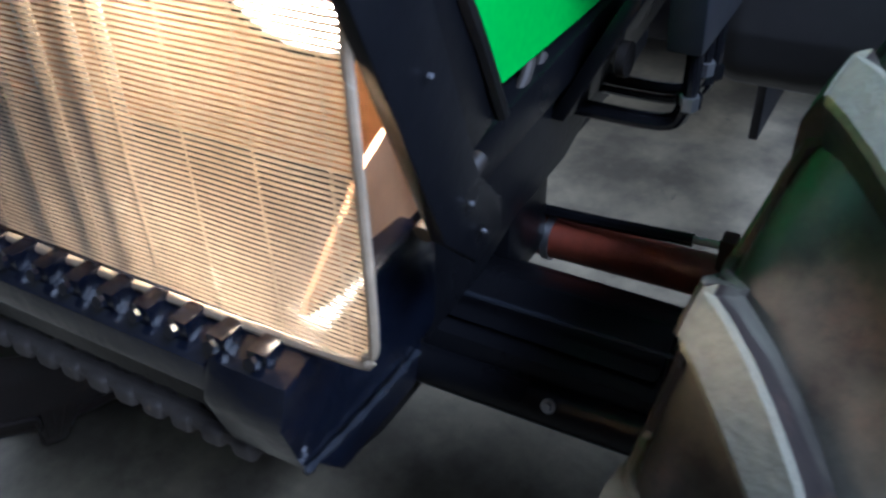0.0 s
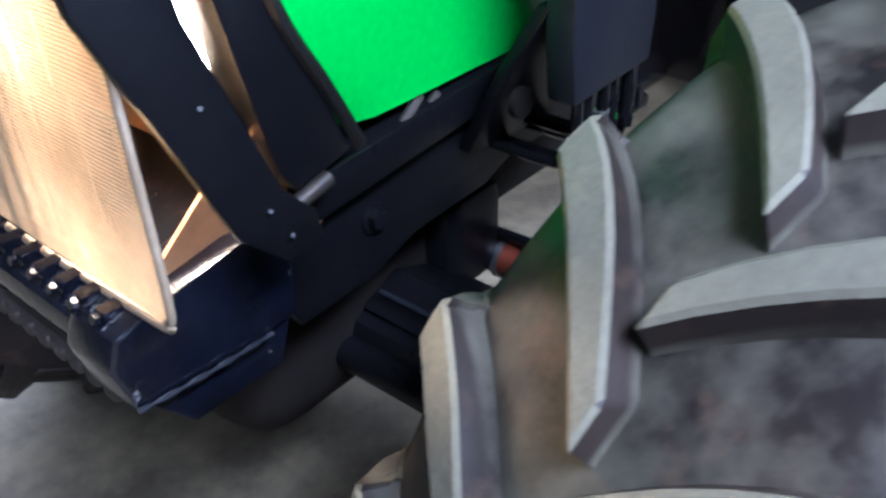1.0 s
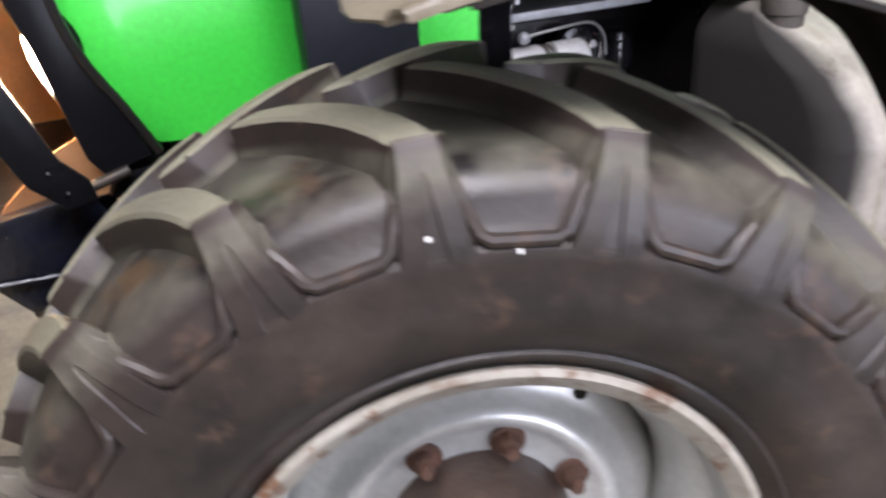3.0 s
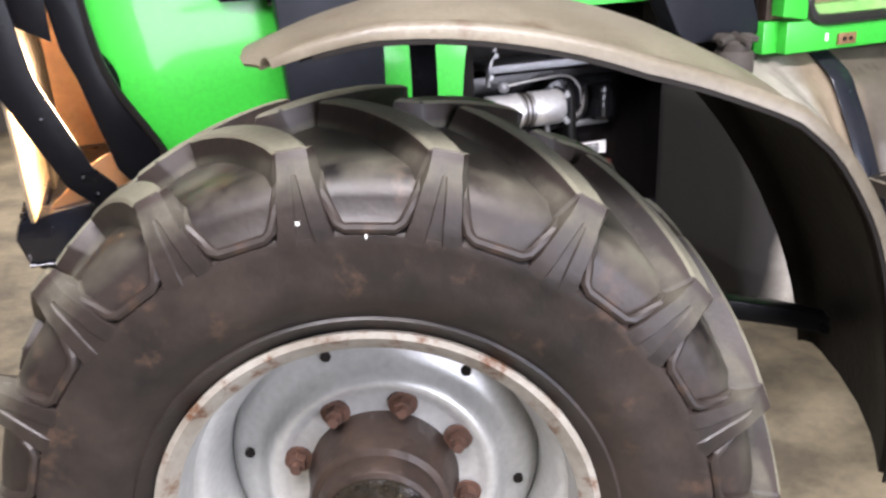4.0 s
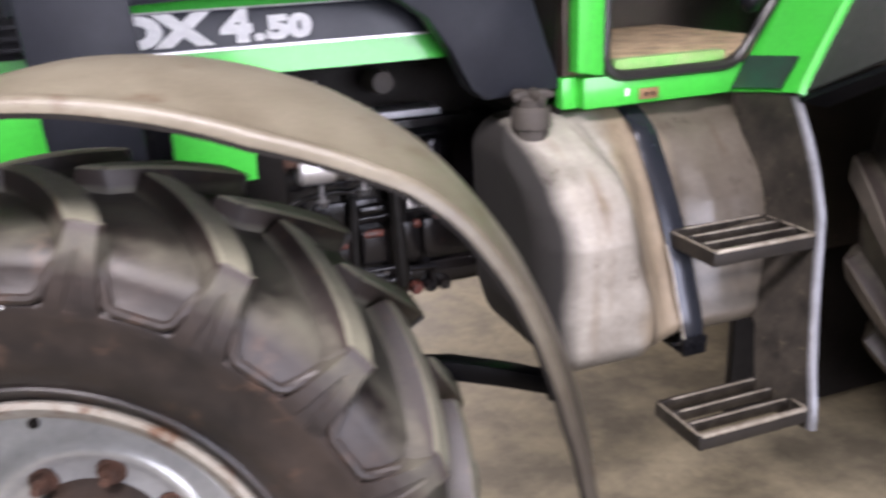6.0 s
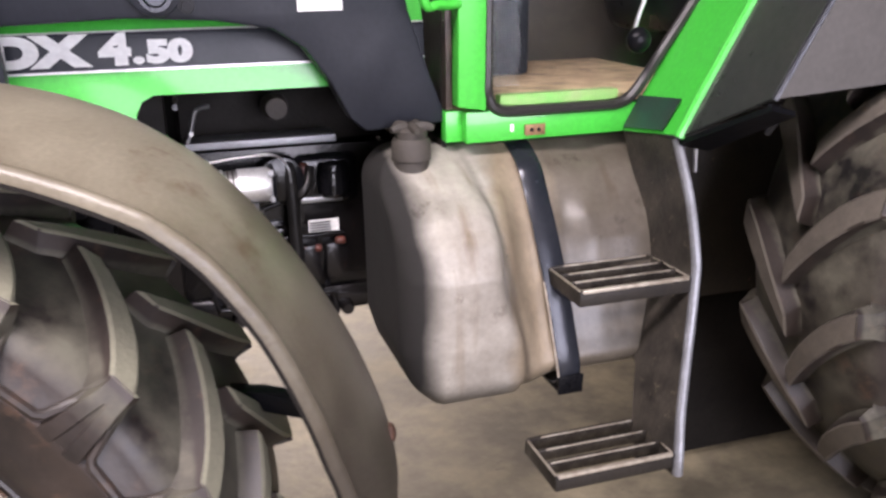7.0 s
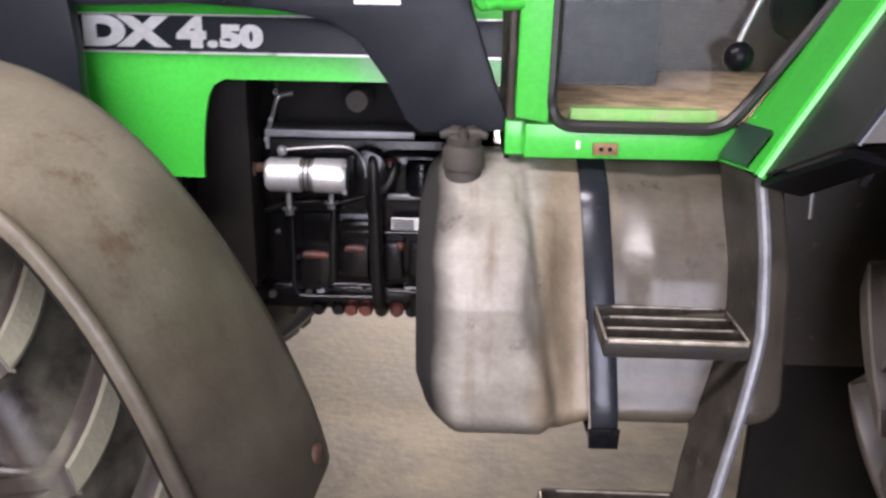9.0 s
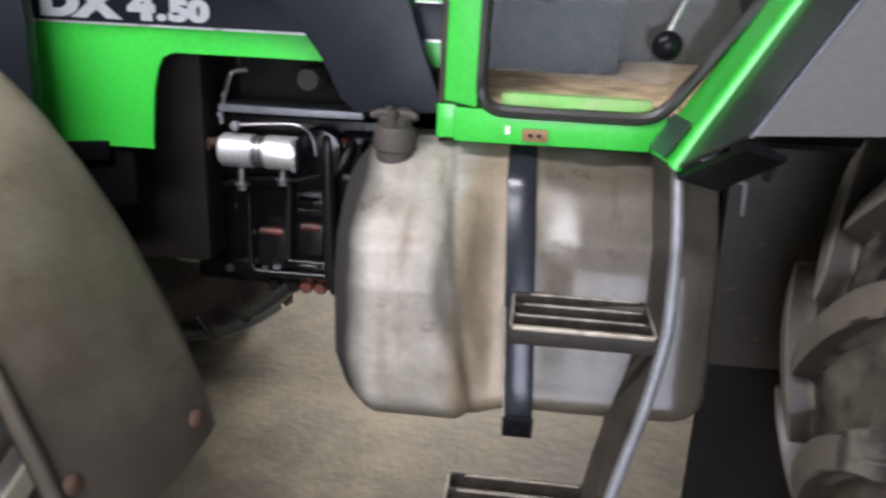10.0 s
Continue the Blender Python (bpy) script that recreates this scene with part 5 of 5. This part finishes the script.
for b in ((0.655, 0.735, 0.705, 0.765, 0.655, 0.762), (0.765, 0.832, 0.705, 0.765, 0.690, 0.782), (0.870, 0.920, 0.705, 0.765, 0.686, 0.792), (0.935, 1.0, 0.715, 0.765, 0.69, 0.79), (0.655, 0.84, 0.735, 0.80, 0.79, 0.86), (0.765, 0.84, 0.71, 0.76, 0.826, 0.846)):
    engine_part("casting", box(*b, 0.009), ENGINE)
for x0, x1, z in ((0.662, 0.728, 0.755), (0.772, 0.826, 0.775), (0.960, 0.99, 0.80), (0.905, 0.925, 0.785)):
    engine_part("primer_patch", rounded_body(x0, x1, 0.700, 0.722, z - 0.012, z + 0.008, 0.008, 4), ENGINE_RED, "ledge showing red primer")
engine_part("primer_patch", rounded_body(0.872, 0.905, 0.706, 0.735, 0.955, 1.010, 0.012, 4), ENGINE_RED, "elbow showing red primer")
for x in (0.700, 0.752, 0.785, 0.824, 0.865, 0.905, 0.945, 0.985):
    engine_part("sump_boss", tube([(x, 0.70, 0.604), (x, 0.712, 0.604), (x, 0.75, 0.604)], [0.014, 0.019, 0.019], 14), ENGINE_RED if x in (0.824, 0.905, 0.785) else ENGINE, "sump boss with red primer")
rng = random.Random(4)
for k in range(26):
    x, z = rng.uniform(0.57, 1.0), rng.choice((rng.uniform(1.10, 1.18), rng.uniform(0.63, 0.82)))
    engine_part("engine_bolt", hexagon_bolt((x, 0.70 if z < 1 else 0.78, z), (rng.uniform(-0.3, 0.3), -1, 0.2), rng.uniform(0.004, 0.007), 0.008), rng.choice((SIDEPLATE, WET_BLACK, WET_BLACK)))

# cab
CY = 0.447
CF = 2 * YC - CY
bm = prism([(1.190, 1.104), (1.592, 1.106), (1.630, 1.176), (1.190, 1.176)], CY - 0.01, CY + 0.05, 0.004)
box(1.150, 1.192, CY + 0.02, CY + 0.16, 1.104, 1.176, 0.003, bm)
cab = part("cab", bm, GREEN, tractor, "green tractor cab frame with a glazed door")
# upper frame and roof are unseen; added to complete the cab and shade the floor
for y in (CY - 0.01, CF - 0.04):
    part("rear_pillar", box(2.42, 2.48, y, y + 0.05, 1.60, 2.34, 0.006), GREEN, cab)
    part("roof_rail", box(1.15, 2.48, y, y + 0.05, 2.30, 2.36, 0.006), GREEN, cab)
part("far_pillar", box(1.15, 1.20, CF - 0.04, CF + 0.01, 1.10, 2.34, 0.006), GREEN, cab)
part("cab_roof", rounded_body(1.05, 2.55, CY - 0.08, CF + 0.08, 2.35, 2.50, 0.05, 8), REAR_PLASTIC, cab, "grey cab roof, out of view")
part("seat", rounded_body(1.85, 2.3, 0.64, 1.10, 1.30, 1.95, 0.08, 8), BLACK, cab, "black driver's seat in the dark cab")
part("front_pillar", prism([(1.168, 1.190), (1.236, 1.178), (1.250, 2.32), (1.180, 2.32)], CY - 0.018, CY + 0.04, 0.005), GREEN, cab, "green front door pillar")
part("pillar_gap", box(1.152, 1.168, CY + 0.02, CY + 0.05, 1.18, 1.60, 0.002), GREASE, cab, "dirty rusty edge beside the pillar")
part("hinge_latch", box(1.333, 1.385, CY - 0.016, CY - 0.010, 1.114, 1.140, 0.002), LATCH, cab, "rusty latch plate on the door rail")
for x in (1.350, 1.368):
    part("latch_hole", tube([(x, CY - 0.018, 1.127), (x, CY - 0.0155, 1.127)], 0.005, 10), UNDER, cab)
part("paint_chip", box(1.298, 1.306, CY - 0.0125, CY - 0.0105, 1.126, 1.143, 0), WHITE, cab)
glass_out = [(1.252, 2.29), (1.246, 1.60), (1.242, 1.30), (1.241, 1.235), (1.244, 1.208), (1.255, 1.188), (1.272, 1.177), (1.295, 1.173), (1.34, 1.172), (1.54, 1.172), (1.575, 1.174), (1.602, 1.183), (1.624, 1.203), (1.645, 1.230), (1.70, 1.308), (1.80, 1.455), (1.92, 1.66), (2.30, 2.29)]
seal_pts = smooth_path([(x, CY - 0.008, z) for x, z in glass_out], 4)
part("window_seal", tube(seal_pts, 0.0135, 8), SEAL, cab, "worn black window seal")
pane = part("window_pane", prism([(1.256, 2.29), (1.245, 1.20), (1.28, 1.178), (1.575, 1.178), (1.628, 1.21), (1.795, 1.455), (1.915, 1.66), (2.29, 2.29)], CY + 0.004, CY + 0.009, 0), GLASS, cab, "dusty clear door glass", smooth=0)
pane.visible_shadow = False
# grab rail ahead of the pillar
part("grab_rail", tube(smooth_path([(1.175, CY - 0.01, 1.415), (1.12, CY - 0.03, 1.415), (1.085, CY - 0.04, 1.43), (1.075, CY - 0.04, 1.62)], 5), 0.011, 10), GREEN, cab, "green grab rail")
# inside: floor, mat, far side
part("cab_floor", box(1.16, 1.95, CY + 0.06, 2 * YC - CY, 1.170, 1.190, 0.002), MAT_FLOOR, cab, "dirty brown cab floor mat")
part("inner_rail", box(1.285, 1.592, CY + 0.020, CY + 0.055, 1.165, 1.206, 0.004), DUSTY_GREEN, cab, "scuffed green inner rail")
part("inner_console", box(1.20, 1.555, CY + 0.475, CY + 0.84, 1.19, 1.78, 0.02), NAVY, cab, "grey-blue console inside the cab")
part("far_panel", box(1.16, 2.44, 2 * YC - CY - 0.02, 2 * YC - CY, 1.10, 2.30, 0.004), CAP, cab, "brown dusty far side of the cab")
part("lever", tube(smooth_path([(1.597, CY - 0.03, 1.330), (1.615, CY - 0.02, 1.38), (1.665, CY - 0.015, 1.50), (1.70, CY - 0.015, 1.62)], 5), 0.006, 8), STEEL, cab, "steel lever")
bm = bmesh.new()
bmesh.ops.create_uvsphere(bm, u_segments=20, v_segments=12, radius=0.030, matrix=Matrix.Translation((1.597, CY - 0.055, 1.325)) @ Matrix.Diagonal((1, 0.8, 1, 1)))
part("knob", bm, BLACK, cab, "round black door knob")
# lower part is added to block the bright doorway from view
part("front_wall", box(1.150, 1.162, CY + 0.05, 2 * YC - CY, 0.96, 1.62, 0), UNDER, cab, "black front wall of the cab, lengthened to hide the doorway")

# rear mudguard beside the door


def sheet(name, quad, mat_, parent, label="", thick=0.006, cuts=6):
    """A flat or twisted panel between four corners."""
    bm = bmesh.new()
    a, b, c, d = [Vector(q) for q in quad]
    rows = [[bm.verts.new((a.lerp(d, i / cuts)).lerp(b.lerp(c, i / cuts), k / cuts)) for k in range(cuts + 1)] for i in range(cuts + 1)]
    for r0, r1 in zip(rows, rows[1:]):
        for k in range(cuts):
            bm.faces.new((r0[k], r0[k + 1], r1[k + 1], r1[k]))
    bmesh.ops.recalc_face_normals(bm, faces=bm.faces)
    bmesh.ops.solidify(bm, geom=bm.faces[:], thickness=thick)
    return part(name, bm, mat_, parent, label)


guard = sheet("rear_mudguard", ((1.600, CY - 0.005, 1.105), (1.614, 0.236, 1.128), (1.905, 0.236, 1.64), (1.925, CY - 0.005, 1.64)), GREEN, tractor, "green rear mudguard with a dark rubber extension")
sheet("faded_patch", ((1.594, CY - 0.012, 1.116), (1.603, 0.275, 1.134), (1.642, 0.268, 1.204), (1.634, CY - 0.012, 1.190)), DARK_GREEN, guard, "faded dark green patch", 0.002)
part("edge_strip", tube([(1.614, 0.228, 1.126), (1.66, 0.228, 1.212), (1.905, 0.230, 1.64)], 0.012, 8), GREEN, guard, "bright green folded edge")
sheet("extension", ((1.622, 0.232, 1.122), (1.690, 0.020, 1.232), (1.975, 0.020, 1.72), (1.915, 0.232, 1.64)), SMOKED, guard, "shiny dark rubber extension", 0.008)
part("extension_seam", tube([(1.672, 0.112, 1.196), (1.70, 0.105, 1.255), (1.93, 0.105, 1.66)], 0.0045, 8), STRAP, guard, "raised seam of the extension")
part("extension_edge", tube([(1.690, 0.016, 1.232), (1.735, 0.016, 1.310), (1.975, 0.016, 1.72)], 0.006, 8), STRAP, guard)
sheet("outer_skin", ((1.694, 0.018, 1.236), (2.30, 0.000, 1.275), (2.60, 0.000, 1.78), (1.980, 0.018, 1.72)), REAR_PLASTIC, guard, "grey mudguard skin", 0.008)
sheet("lower_lip", ((1.622, 0.236, 1.118), (1.688, 0.022, 1.222), (1.752, 0.030, 1.205), (1.700, 0.236, 1.098)), BLACK, guard, "black lower lip", 0.012)
part("lip_bracket", tube(smooth_path([(1.690, 0.03, 1.215), (1.735, 0.05, 1.200), (1.745, 0.10, 1.150)], 5), 0.008, 8), STRAP, guard, "bent bracket under the lip")
part("hook", tube([(1.68, 0.40, 1.068), (1.785, 0.417, 1.063), (1.790, 0.417, 1.06), (1.793, 0.417, 0.993)], 0.006, 8), STEEL, guard, "small steel hook")
part("inner_wall", box(1.80, 2.6, 0.60, 0.66, 0.56, 1.10, 0.01), CAP, guard, "dark inner wing wall")
# shade on the floor behind the side plate, put in as a black sheet
part("floor_shade_sheet", box(1.81, 2.6, 0.62, 0.65, 0.03, 0.558, 0.006), UNDER, guard, "added black sheet for the dark below the inner wing wall")
part("gearbox_housing", rounded_body(1.1, 2.7, 0.68, 1.06, 0.57, 1.08, 0.05, 8), ENGINE, tractor, "black gearbox housing")
